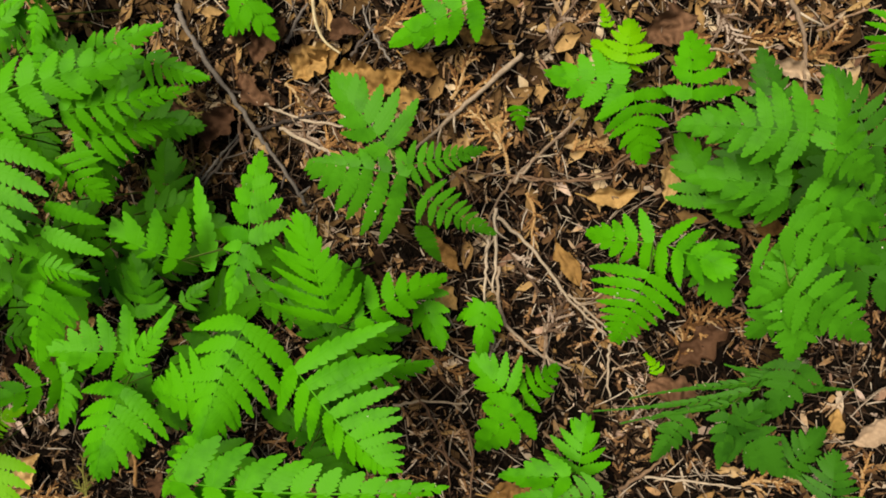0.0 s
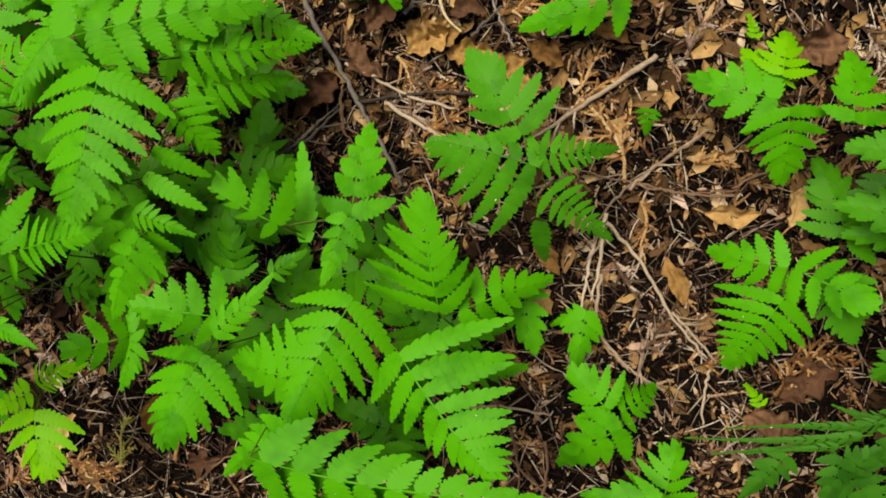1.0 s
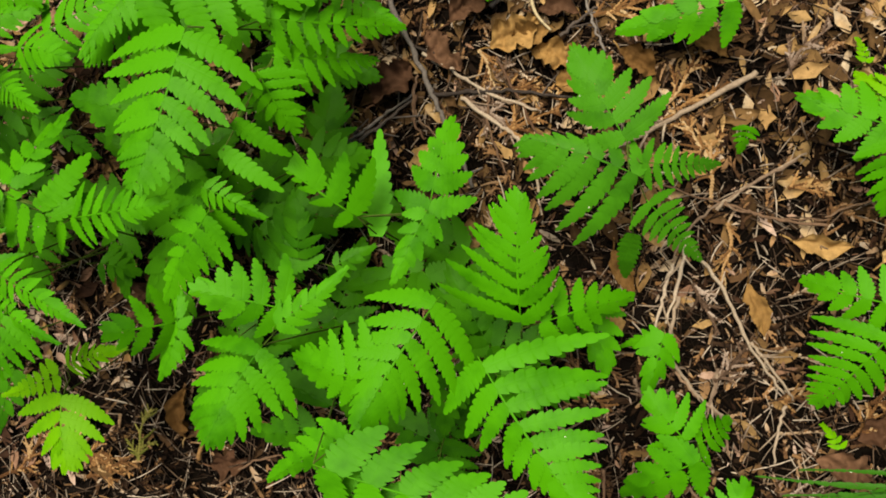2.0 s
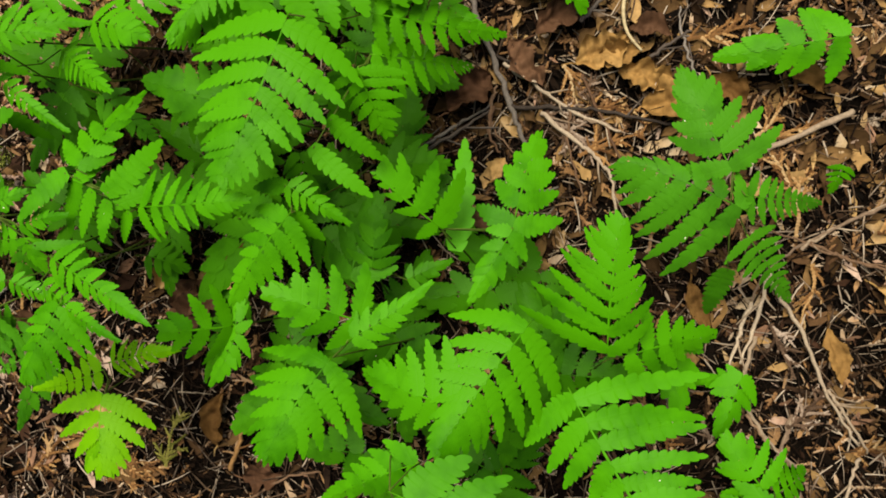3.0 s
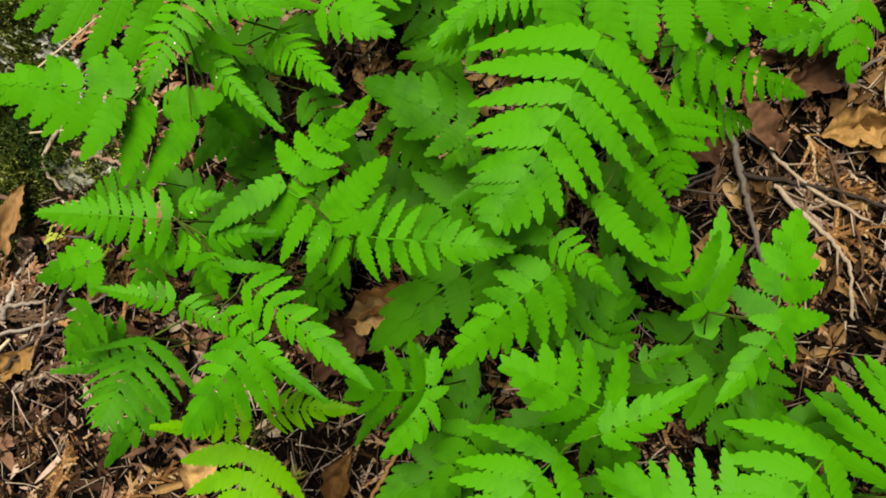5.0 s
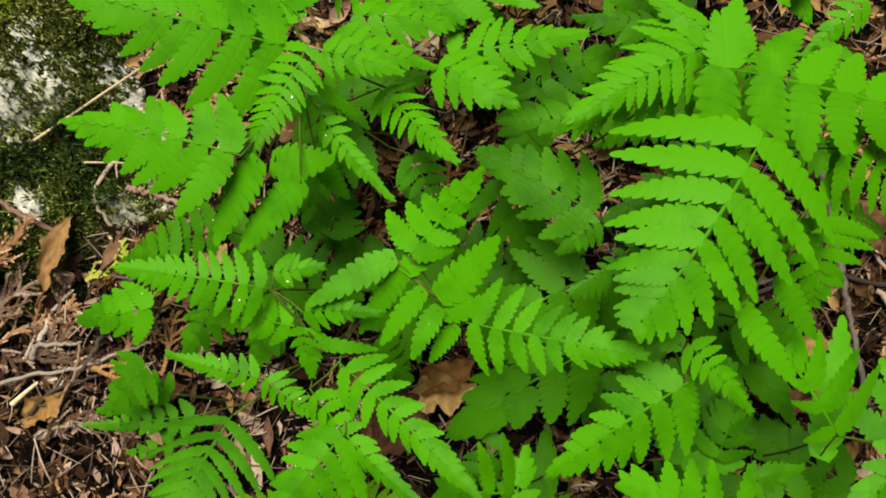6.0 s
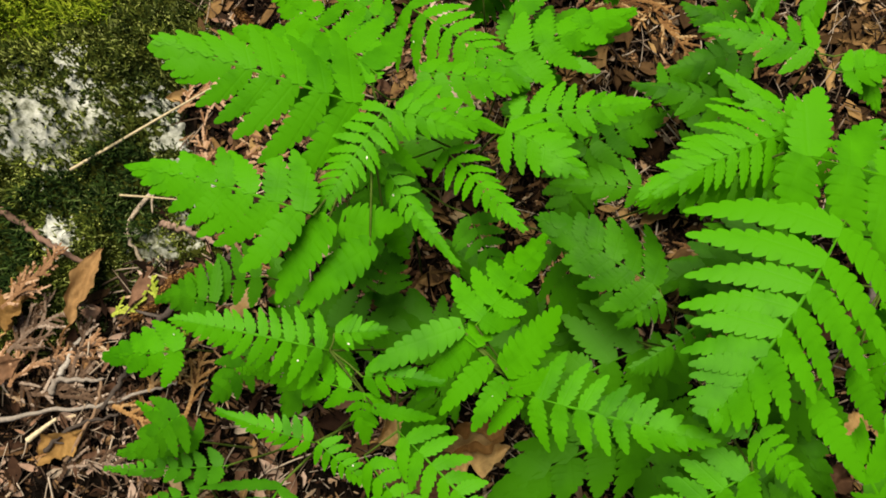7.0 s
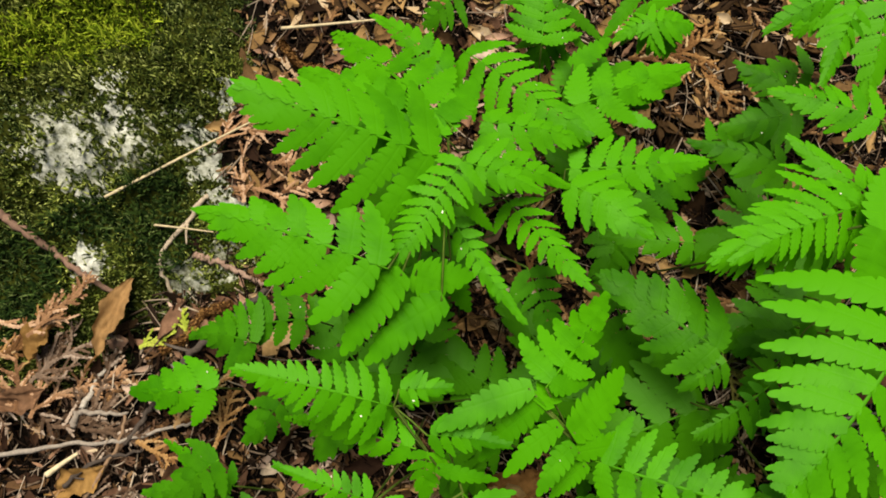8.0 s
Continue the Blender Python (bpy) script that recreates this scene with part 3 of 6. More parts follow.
stick("pale", 0.0016, (-0.076, -0.009), (-0.066, 0.004), (-0.048, 0.021), (-0.018, 0.048))
stick("twig", 0.0014, (-0.071, -0.001), (-0.050, -0.005), (-0.029, -0.006), (0.010, 0.000))
stick("twig", 0.0016, (-0.460, -0.340), (-0.431, -0.311), (-0.401, -0.293))
stick("twig", 0.0014, (-0.413, 0.086), (-0.397, 0.050), (-0.393, 0.017))
stick("bark", 0.0019, (-0.383, -0.003), (-0.360, 0.019), (-0.341, 0.040))
stick("twig", 0.0014, (-0.081, -0.145), (-0.062, -0.159), (-0.042, -0.172), (-0.025, -0.205))
stick("pale", 0.0016, (-0.028, -0.108), (-0.009, -0.126), (0.013, -0.147))
stick("pale", 0.0014, (-0.050, -0.136), (-0.049, -0.160), (-0.051, -0.188))
stick("twig", 0.0016, (-0.172, -0.202), (-0.154, -0.229), (-0.143, -0.262), (-0.139, -0.300))
stick("twig", 0.0016, (-0.121, -0.238), (-0.117, -0.271), (-0.120, -0.306))
stick("pale", 0.0016, (-0.192, -0.217), (-0.159, -0.211), (-0.121, -0.212))
stick("twig", 0.0016, (-0.160, -0.251), (-0.138, -0.267), (-0.111, -0.287))
stick("pale", 0.0016, (0.009, -0.153), (0.006, -0.174), (0.008, -0.200))
stick("pale", 0.0016, (-0.049, -0.134), (-0.047, -0.150), (-0.051, -0.171))
stick("pale", 0.0014, (-0.263, 0.051), (-0.244, 0.050), (-0.229, 0.046))
stick("twig", 0.0014, (-0.276, 0.056), (-0.271, 0.028), (-0.247, -0.010))
stick("twig", 0.0014, (-0.275, 0.087), (-0.255, 0.061), (-0.229, 0.028), (-0.222, 0.007))
stick("twig", 0.0014, (-0.052, -0.235), (-0.039, -0.250), (-0.032, -0.271))
stick("twig", 0.0016, (-0.343, 0.054), (-0.338, 0.032), (-0.334, 0.016))
stick("twig", 0.0014, (-0.293, 0.126), (-0.281, 0.141), (-0.266, 0.163))
stick("bark", 0.0014, (-0.188, 0.105), (-0.204, 0.131), (-0.214, 0.157))
stick("twig", 0.0016, (-0.339, 0.043), (-0.336, 0.021), (-0.324, 0.008))
stick("twig", 0.0014, (0.056, 0.025), (0.032, 0.017), (0.008, 0.002))
stick("pale", 0.0012, (0.078, 0.102), (0.109, 0.098), (0.144, 0.101))
stick("twig", 0.0014, (0.170, 0.109), (0.195, 0.120), (0.219, 0.128))

dead_leaf("brown", "lobed", -0.306, 0.131, 59, 0.061, 0.040)
dead_leaf("brown", "lobed", -0.324, 0.085, 138, 0.056, 0.035)
dead_leaf("tan", "lobed", -0.263, 0.109, 38, 0.056, 0.042)
dead_leaf("tan", "lobed", -0.223, 0.096, -3, 0.056, 0.033)
dead_leaf("tan", "oval", -0.197, 0.082, 28, 0.061, 0.038)
dead_leaf("tan", "oval", -0.175, 0.068, 7, 0.042, 0.028)
dead_leaf("tan", "lobed", -0.528, -0.152, 39, 0.056, 0.038)
dead_leaf("brown", "lobed", -0.557, -0.184, 78, 0.052, 0.038)
dead_leaf("tan", "oval", -0.503, -0.279, 99, 0.056, 0.028)
dead_leaf("tan", "oval", 0.011, -0.020, 4, 0.052, 0.021)
dead_leaf("tan", "oval", 0.058, -0.008, 81, 0.042, 0.019)
dead_leaf("brown", "lobed", 0.088, -0.151, 33, 0.061, 0.038)
dead_leaf("brown", "oval", 0.062, -0.193, -8, 0.052, 0.033)
dead_leaf("pale", "oval", 0.127, 0.079, 81, 0.038, 0.026)
dead_leaf("pale", "oval", 0.151, 0.079, -23, 0.047, 0.019)
dead_leaf("pale", "oval", 0.134, 0.065, 41, 0.024, 0.019)
dead_leaf("brown", "oval", 0.059, 0.120, 28, 0.052, 0.038)
dead_leaf("tan", "oval", -0.028, -0.082, -61, 0.052, 0.020)
dead_leaf("tan", "oval", -0.137, -0.072, -55, 0.047, 0.021)
dead_leaf("tan", "oval", -0.143, -0.112, -45, 0.042, 0.024)
dead_leaf("tan", "lobed", -0.251, 0.110, 25, 0.047, 0.028)
dead_leaf("tan", "oval", -0.159, 0.101, -22, 0.042, 0.026)
dead_leaf("tan", "oval", -0.184, 0.084, 57, 0.038, 0.024)
dead_leaf("brown", "oval", -0.231, 0.132, 6, 0.042, 0.024)
dead_leaf("tan", "oval", -0.107, 0.120, -13, 0.042, 0.021)
dead_leaf("russet", "oval", -0.829, -0.198, 107, 0.070, 0.021)
dead_leaf("brown", "lobed", -0.713, -0.257, 43, 0.061, 0.038)
dead_leaf("tan", "oval", -0.859, -0.238, 97, 0.042, 0.024)
dead_leaf("tan", "oval", -0.781, -0.302, 63, 0.047, 0.024)
dead_leaf("brown", "oval", -0.851, -0.280, 53, 0.042, 0.024)
dead_leaf("pale", "oval", 0.227, -0.218, 41, 0.052, 0.026)
dead_leaf("tan", "oval", -0.082, -0.295, 14, 0.052, 0.028)
dead_leaf("tan", "oval", 0.141, -0.050, -0, 0.028, 0.021)
dead_leaf("brown", "lobed", -0.409, 0.067, 16, 0.042, 0.028)
dead_leaf("tan", "oval", -0.321, -0.005, 82, 0.024, 0.019)
dead_leaf("brown", "oval", -0.543, -0.187, 75, 0.066, 0.042)
dead_leaf("tan", "oval", -0.583, -0.165, 71, 0.042, 0.028)
dead_leaf("brown", "lobed", -0.451, -0.316, 25, 0.047, 0.033)
dead_leaf("tan", "oval", -0.604, -0.312, 78, 0.052, 0.033)
dead_leaf("brown", "oval", -0.027, -0.287, 14, 0.038, 0.024)
dead_leaf("brown", "oval", -0.361, 0.051, 59, 0.056, 0.038)
dead_leaf("tan", "oval", -0.529, -0.142, 59, 0.052, 0.028)
dead_leaf("tan", "oval", 0.194, -0.214, 83, 0.028, 0.016)
dead_leaf("brown", "oval", -0.318, -0.045, 27, 0.038, 0.024)

cedar_spray("cedar", -0.110, 0.083, 58, 0.047)
cedar_spray("cedar", -0.085, 0.030, 99, 0.066)
cedar_spray("cedar", -0.056, -0.041, -71, 0.052)
cedar_spray("cedar", -0.239, 0.066, 7, 0.052)
cedar_spray("cedar", -0.272, 0.078, -31, 0.047)
cedar_spray("green", -0.425, 0.009, 8, 0.070)
cedar_spray("green", -0.396, 0.072, -40, 0.056)
cedar_spray("green", -0.540, -0.308, 92, 0.052)
cedar_spray("green", -0.403, 0.011, 31, 0.038)
cedar_spray("pink", -0.840, -0.031, 76, 0.052)
cedar_spray("pink", -0.817, -0.035, 3, 0.052)
cedar_spray("pink", -0.791, -0.034, 43, 0.042)
cedar_spray("pink", -0.814, -0.059, 116, 0.052)
cedar_spray("pink", -0.771, -0.041, 54, 0.047)
cedar_spray("pink", -0.787, -0.062, 23, 0.047)
cedar_spray("pink", -0.822, 0.020, 38, 0.050)
cedar_spray("lime", -0.797, -0.196, 62, 0.030)
cedar_spray("lime", -0.766, -0.172, 20, 0.030)
cedar_spray("lime", -0.788, -0.176, 140, 0.020)
cedar_spray("lime", -0.752, -0.200, 75, 0.022)
cedar_spray("pale", -0.847, -0.240, 86, 0.056)
cedar_spray("pink", -0.819, -0.249, 53, 0.056)
cedar_spray("pink", -0.854, -0.263, 108, 0.056)
cedar_spray("pale", -0.778, -0.269, 15, 0.052)
cedar_spray("pink", -0.859, -0.219, 75, 0.047)
cedar_spray("pink", -0.874, -0.238, 24, 0.047)
cedar_spray("cedar", -0.719, -0.216, 95, 0.052)
cedar_spray("pale", -0.803, -0.269, 43, 0.052)
cedar_spray("cedar", -0.600, -0.001, 102, 0.042)
cedar_spray("cedar", -0.535, -0.016, 92, 0.052)
cedar_spray("cedar", -0.591, 0.185, 27, 0.075)
cedar_spray("cedar", -0.561, 0.183, -32, 0.056)
cedar_spray("cedar", -0.180, 0.148, 38, 0.056)
cedar_spray("cedar", 0.095, -0.126, 22, 0.056)
cedar_spray("cedar", 0.076, -0.146, 62, 0.052)
cedar_spray("cedar", 0.096, 0.108, -23, 0.052)
cedar_spray("cedar", 0.140, 0.110, 7, 0.056)
cedar_spray("cedar", 0.018, -0.138, 42, 0.047)
cedar_spray("cedar", -0.094, 0.052, 103, 0.061)
cedar_spray("cedar", -0.116, 0.089, 53, 0.052)
cedar_spray("cedar", -0.239, 0.038, 39, 0.056)
cedar_spray("pale", -0.273, 0.051, 7, 0.056)
cedar_spray("pale", -0.263, 0.035, -21, 0.052)
cedar_spray("cedar", -0.195, -0.304, 60, 0.042)
cedar_spray("cedar", 0.139, -0.265, 36, 0.042)
cedar_spray("cedar", 0.219, -0.260, 83, 0.042)
cedar_spray("cedar", -0.699, -0.368, 58, 0.052)
cedar_spray("cedar", -0.659, -0.373, 30, 0.052)
cedar_spray("cedar", -0.578, -0.342, -8, 0.056)
cedar_spray("cedar", -0.568, -0.349, 34, 0.061)
cedar_spray("cedar", -0.642, -0.337, 71, 0.052)
cedar_spray("cedar", -0.873, -0.252, 64, 0.061)
cedar_spray("pink", -0.844, -0.256, 108, 0.066)
cedar_spray("pale", -0.839, -0.230, 75, 0.056)
cedar_spray("pale", -0.849, -0.288, 15, 0.061)
cedar_spray("pale", -0.771, -0.291, 96, 0.066)
cedar_spray("cedar", -0.736, -0.259, 5, 0.061)
cedar_spray("pale", -0.744, -0.287, 53, 0.056)
cedar_spray("pink", -0.863, -0.207, 97, 0.052)
cedar_spray("pale", -0.807, -0.251, 118, 0.061)
cedar_spray("cedar", -0.747, -0.212, 85, 0.056)
cedar_spray("pale", -0.031, -0.128, 41, 0.052)
cedar_spray("pale", -0.066, -0.088, -50, 0.047)
cedar_spray("cedar", -0.001, 0.027, 19, 0.052)
cedar_spray("pale", -0.030, 0.130, 59, 0.052)
cedar_spray("pale", 0.109, 0.126, -33, 0.056)
cedar_spray("cedar", 0.174, 0.095, 30, 0.056)
cedar_spray("pale", 0.043, -0.219, 13, 0.052)
cedar_spray("cedar", -0.147, -0.174, -39, 0.056)
cedar_spray("pale", -0.093, -0.151, 70, 0.052)


# ---- the uncounted litter ----
def heap(name, label, category, count, make, mat, smooth=True, spread=None):
    """Many small pieces strewn over the ground, in one mesh."""
    verts, faces = [], []
    for _ in range(count):
        x, y = lot.uniform(-1.24, 0.47) + lot.gauss(0, 0.07), lot.uniform(-0.57, 0.47) + lot.gauss(0, 0.07)
        if lot.random() < 0.10:  # the litter thins out beyond
            x, y = x + lot.gauss(0, 0.4), y + lot.gauss(0, 0.4)
        if spread is not None and lot.random() > spread(x, y):
            continue
        if x < -0.74 and rock_inside(x, y) < lot.uniform(0.9, 1.05):
            continue
        v, f = make(x, y)
        b = len(verts)
        verts.extend(v)
        faces.extend([tuple(b + i for i in q) for q in f])
    ob = new(name, mesh_from(name, verts, faces, [mat], smooth))
    tagged(ob, label, category, kind="stuff")


def chip(x, y):
    """A scrap of dead leaf or bark, curled."""
    ln = lot.choice((0.002, 0.003, 0.004, 0.005, 0.008)) * lot.uniform(0.7, 1.5)
    wd = ln * lot.uniform(0.12, 0.40)
    a, tip, roll, curl = lot.uniform(0, 6.28), lot.uniform(-0.7, 0.7), lot.uniform(-1.0, 1.0), lot.uniform(-0.4, 0.5) * wd
    ca, sa = math.cos(a), math.sin(a)
    z0 = ground_z(x, y) + lot.uniform(0.001, 0.009)
    out = []
    for u, h in ((-1, lot.uniform(0.1, 0.6)), (-0.35, lot.uniform(0.7, 1.1)), (0.4, lot.uniform(0.6, 1.0)), (1, lot.uniform(0.05, 0.4))):
        for v in (-1, 1):
            px_, py_ = u * ln, v * wd * h
            z = tip * px_ + roll * py_ + curl * (1 - u * u)
            out.append((x + px_ * ca - py_ * sa, y + px_ * sa + py_ * ca, z0 + z))
    return out, [(0, 2, 3, 1), (2, 4, 5, 3), (4, 6, 7, 5)]


def straw_bit(x, y):
    """A short thin twig or needle."""
    ln, r = lot.uniform(0.004, 0.026) * lot.uniform(0.5, 1), lot.uniform(0.00022, 0.0007)
    a, tip = lot.uniform(0, 6.28), lot.uniform(-0.3, 0.3)
    z0 = ground_z(x, y) + lot.uniform(0.002, 0.013)
    bend = lot.gauss(0, 0.08)
    path = []
    for u in (-1, -0.3, 0.35, 1):
        b = a + bend * u
        path.append((x + u * ln * math.cos(b), y + u * ln * math.sin(b), z0 + tip * u * ln))
    return tube(path, [r, r * lot.uniform(0.8, 1.2), r, r * 0.6], 4)


SPRAYS = [spray_geometry(s, lot, 1) for s in (0.03, 0.036, 0.024, 0.042, 0.02, 0.016, 0.028)]


def small_spray(x, y):
    v, f = lot.choice(SPRAYS)
    m = pose(x, y, ground_z(x, y) + lot.uniform(0.004, 0.012), lot.uniform(-20, 20), lot.uniform(-20, 20), lot.uniform(0, 360))
    return [tuple(m @ Vector(p)) for p in v], f


def flake(x, y):
    """A crumpled piece of a dry leaf, a finger's breadth long."""
    ln = lot.uniform(0.005, 0.016)
    wd = ln * lot.uniform(0.16, 0.48)
    a, tip, roll, seed = lot.uniform(0, 6.28), lot.uniform(-0.4, 0.4), lot.uniform(-0.6, 0.6), lot.uniform(0, 90)
    ca, sa, curl = math.cos(a), math.sin(a), lot.uniform(-0.5, 0.9) * wd
    z0 = ground_z(x, y) + lot.uniform(0.004, 0.012)
    out = []
    for i in range(6):
        u = i / 2.5 - 1
        body = (1 - abs(u) ** 1.5) ** 0.8 * (1 + 0.9 * noise.noise((u * 3, seed, 0.5))) + 0.08
        for v in (-1, -0.3, 0.4, 1):
            px_, py_ = u * ln + 0.2 * wd * noise.noise((seed, u, v * 3)), v * wd * body
            z = tip * px_ + roll * py_ + curl * v * v + 0.35 * wd * noise.noise((u * 2 + seed, v * 2, 7.0))
            out.append((x + px_ * ca - py_ * sa, y + px_ * sa + py_ * ca, z0 + z))
    return out, [(i * 4 + j, i * 4 + 4 + j, i * 4 + 5 + j, i * 4 + 1 + j) for i in range(5) for j in range(3)]


heap("leaf_litter", "brown and tan scraps of dead leaves and bark, many blackened for gap shade", "leaf litter", 56000, chip, FLAKE)
heap("twig_litter", "short grey and brown twigs and needles strewn about", "twigs", 40000, straw_bit, TWIG)
heap("cedar_litter", "small rust and grey-brown cedar sprigs strewn on the ground", "cedar sprigs", 2600, small_spray, CEDAR_MIX, False)
heap("leaf_flakes", "crumpled tan and buff flakes of dry leaves", "leaf litter", 12500, flake, TAN_FLAKE, True,
     lambda x, y: min(1.0, max(0.08, 0.45 + 3.2 * y + (0.3 if x < -0.62 else 0.0))))
heap("bark_flakes", "reddish-brown flakes of bark beside the boulder", "bark flakes", 9000, flake, BARK_FLAKE, True,
     lambda x, y: 0.55 if x < -0.62 else 0.0)
heap("bark_chips", "small brown and pinkish chips of bark beside the boulder", "bark chips", 30000, chip, BARK_FLAKE, True,
     lambda x, y: 0.7 if x < -0.64 else 0.28 if x > -0.22 else 0.06)


# ---- ferns ----
def lobed_edge(lobes, depth):
    """Marks along a leaflet: how far out, how full, how much it leans forward."""
    marks = [(0.0, 0.86, 0.0)]
    for k in range(lobes):
        for u, full, fwd in ((0.05, 0.08, 0.0), (0.20, 0.54, 0.25), (0.42, 0.88, 0.5), (0.66, 1.0, 0.62), (0.84, 0.80, 0.45), (0.97, 0.10, 0.1)):
            marks.append(((k + u) / lobes, 1 - depth * (1 - full), fwd * 0.42 / lobes))
    return marks + [(1.0, 1.0, 0.0)]


def leaflet_mesh(lobes, depth, bend, droop, wave):
    """A lobed leaflet of unit length along x and unit breadth along y."""
    verts, faces = [], []
    for k, (x, full, fwd) in enumerate(lobed_edge(lobes, depth)):
        body = min(1.0, x * 1.7 + 0.60) * (1 - x ** 2.3) ** 0.70
        h = max(0.52 * body * (full if x < 0.93 else 1.0), 0.012)
        far = min(x + fwd * (1 - 0.5 * x), 1.0)
        mid, z = bend * x ** 1.8, -droop * x * x + wave * math.sin(x * 7)
        off, low = bend * far ** 1.8, -droop * far * far + wave * math.sin(far * 7) - 0.010 * body
        verts += [(x, mid, z - 0.003), (far, off + h, low), (far, off - h, low), (0.5 * (x + far), 0.5 * (mid + off) + 0.5 * h, 0.6 * z + 0.4 * low + 0.001),
                  (0.5 * (x + far), 0.5 * (mid + off) - 0.5 * h, 0.6 * z + 0.4 * low + 0.001)]
        if k:
            a, b = 5 * (k - 1), 5 * k
            faces += [(a, b, b + 3, a + 3), (a + 3, b + 3, b + 1, a + 1), (b, a, a + 4, b + 4), (b + 4, a + 4, a + 2, b + 2)]
    return verts, faces


LEAFLETS = {}


def leaflet(kind, size, side, pick):
    """The shared leaflet mesh by its size: slender or broad, curved to the left or the right."""
    rank = 0 if size < 0.013 else 1 if size < 0.024 else 2 if size < 0.042 else 3
    key = (kind, rank, side, pick)
    if key not in LEAFLETS:
        bend, droop, wave = side * (0.55, 0.85, 0.35)[pick], (0.10, 0.20, 0.05)[pick], (0.006, 0.0, -0.008)[pick]
        lobes, depth = ((5, 0.22), (6, 0.27), (8, 0.30), (10, 0.30))[rank]
        LEAFLETS[key] = mesh_from("leaflet", *leaflet_mesh(lobes, depth, bend, droop, wave), [LEAF[kind]])
    return LEAFLETS[key]


luck = random.Random(11)
SPECKS = []
LOOKS = {"fresh": "fresh bright green oak fern with spread toothed fronds", "cool": "cool green oak fern with drooping toothed fronds",
         "deep": "deep green small fern under taller fronds, darkened for shade", "dimmed": "bluish-green small fern near the ground, darkened for shade", "yellow": "pale yellow-green young fern with toothed leaflets"}


def fern(x, y, z, kind, foot_x, foot_y):
    """An empty fern whose fronds meet at x, y, z; pinna() and blade() give it its leaves."""
    f = new("oak_fern")
    foot = (foot_x + luck.uniform(-0.006, 0.006), foot_y + luck.uniform(-0.006, 0.006))
    f.location = (foot[0], foot[1], ground_z(*foot) - 0.004)
    tagged(f, LOOKS[kind], "fern", "ferns on the forest floor")
    top = Vector((x, y, z)) - f.location
    path = [top * s + Vector((0.006 * math.sin(3 * s), 0.004 * s * (1 - s), 0)) * (1 - s) for s in (0, 0.2, 0.4, 0.6, 0.8, 1)]
    part("stem", mesh_from("stem", *tube(path, [0.0009, 0.0008, 0.0008, 0.0007, 0.0006, 0.0006], 5), [STIPE]), f)
    return {"top": f, "node": top, "kind": kind}


def stand(m, x_ax, y_ax, z_ax, at, size, wide):
    for row in range(3):
        m[row][0], m[row][1], m[row][2], m[row][3] = x_ax[row] * size, y_ax[row] * wide, z_ax[row] * size, at[row]
    return m


def speck(f, m):
    if luck.random() < 0.022:
        at = m @ Vector((luck.uniform(0.25, 0.7), luck.uniform(-0.2, 0.2), 0.0))
        SPECKS.append(f["top"].location + at + Vector((0, 0, 0.0004)))


def blade(f, base, tip, wide):
    """A single lobed leaflet from base to tip, on a short stalk from the fern's stem."""
    base, tip = Vector(base), Vector(tip)
    x_ax = tip - base
    size = x_ax.length
    x_ax.normalize()
    z_ax = Vector((luck.uniform(-0.15, 0.15), luck.uniform(-0.15, 0.15), 1))
    y_ax = z_ax.cross(x_ax).normalized()
    at = base - f["top"].location
    m = stand(Matrix.Identity(4), x_ax, y_ax, x_ax.cross(y_ax), at, size, wide)
    ob = part("leaflet", leaflet(f["kind"], size, 1, 2), f["top"])
    ob.matrix_basis = m
    if (at - f["node"]).length > 0.002:
        path = [f["node"], (f["node"] + at) / 2 - Vector((0, 0, 0.002)), at + x_ax * 0.002]
        part("leaf_stalk", mesh_from("leaf_stalk", *tube(path, [0.0007, 0.0006, 0.0005], 4), [STIPE]), f["top"])
    speck(f, m)


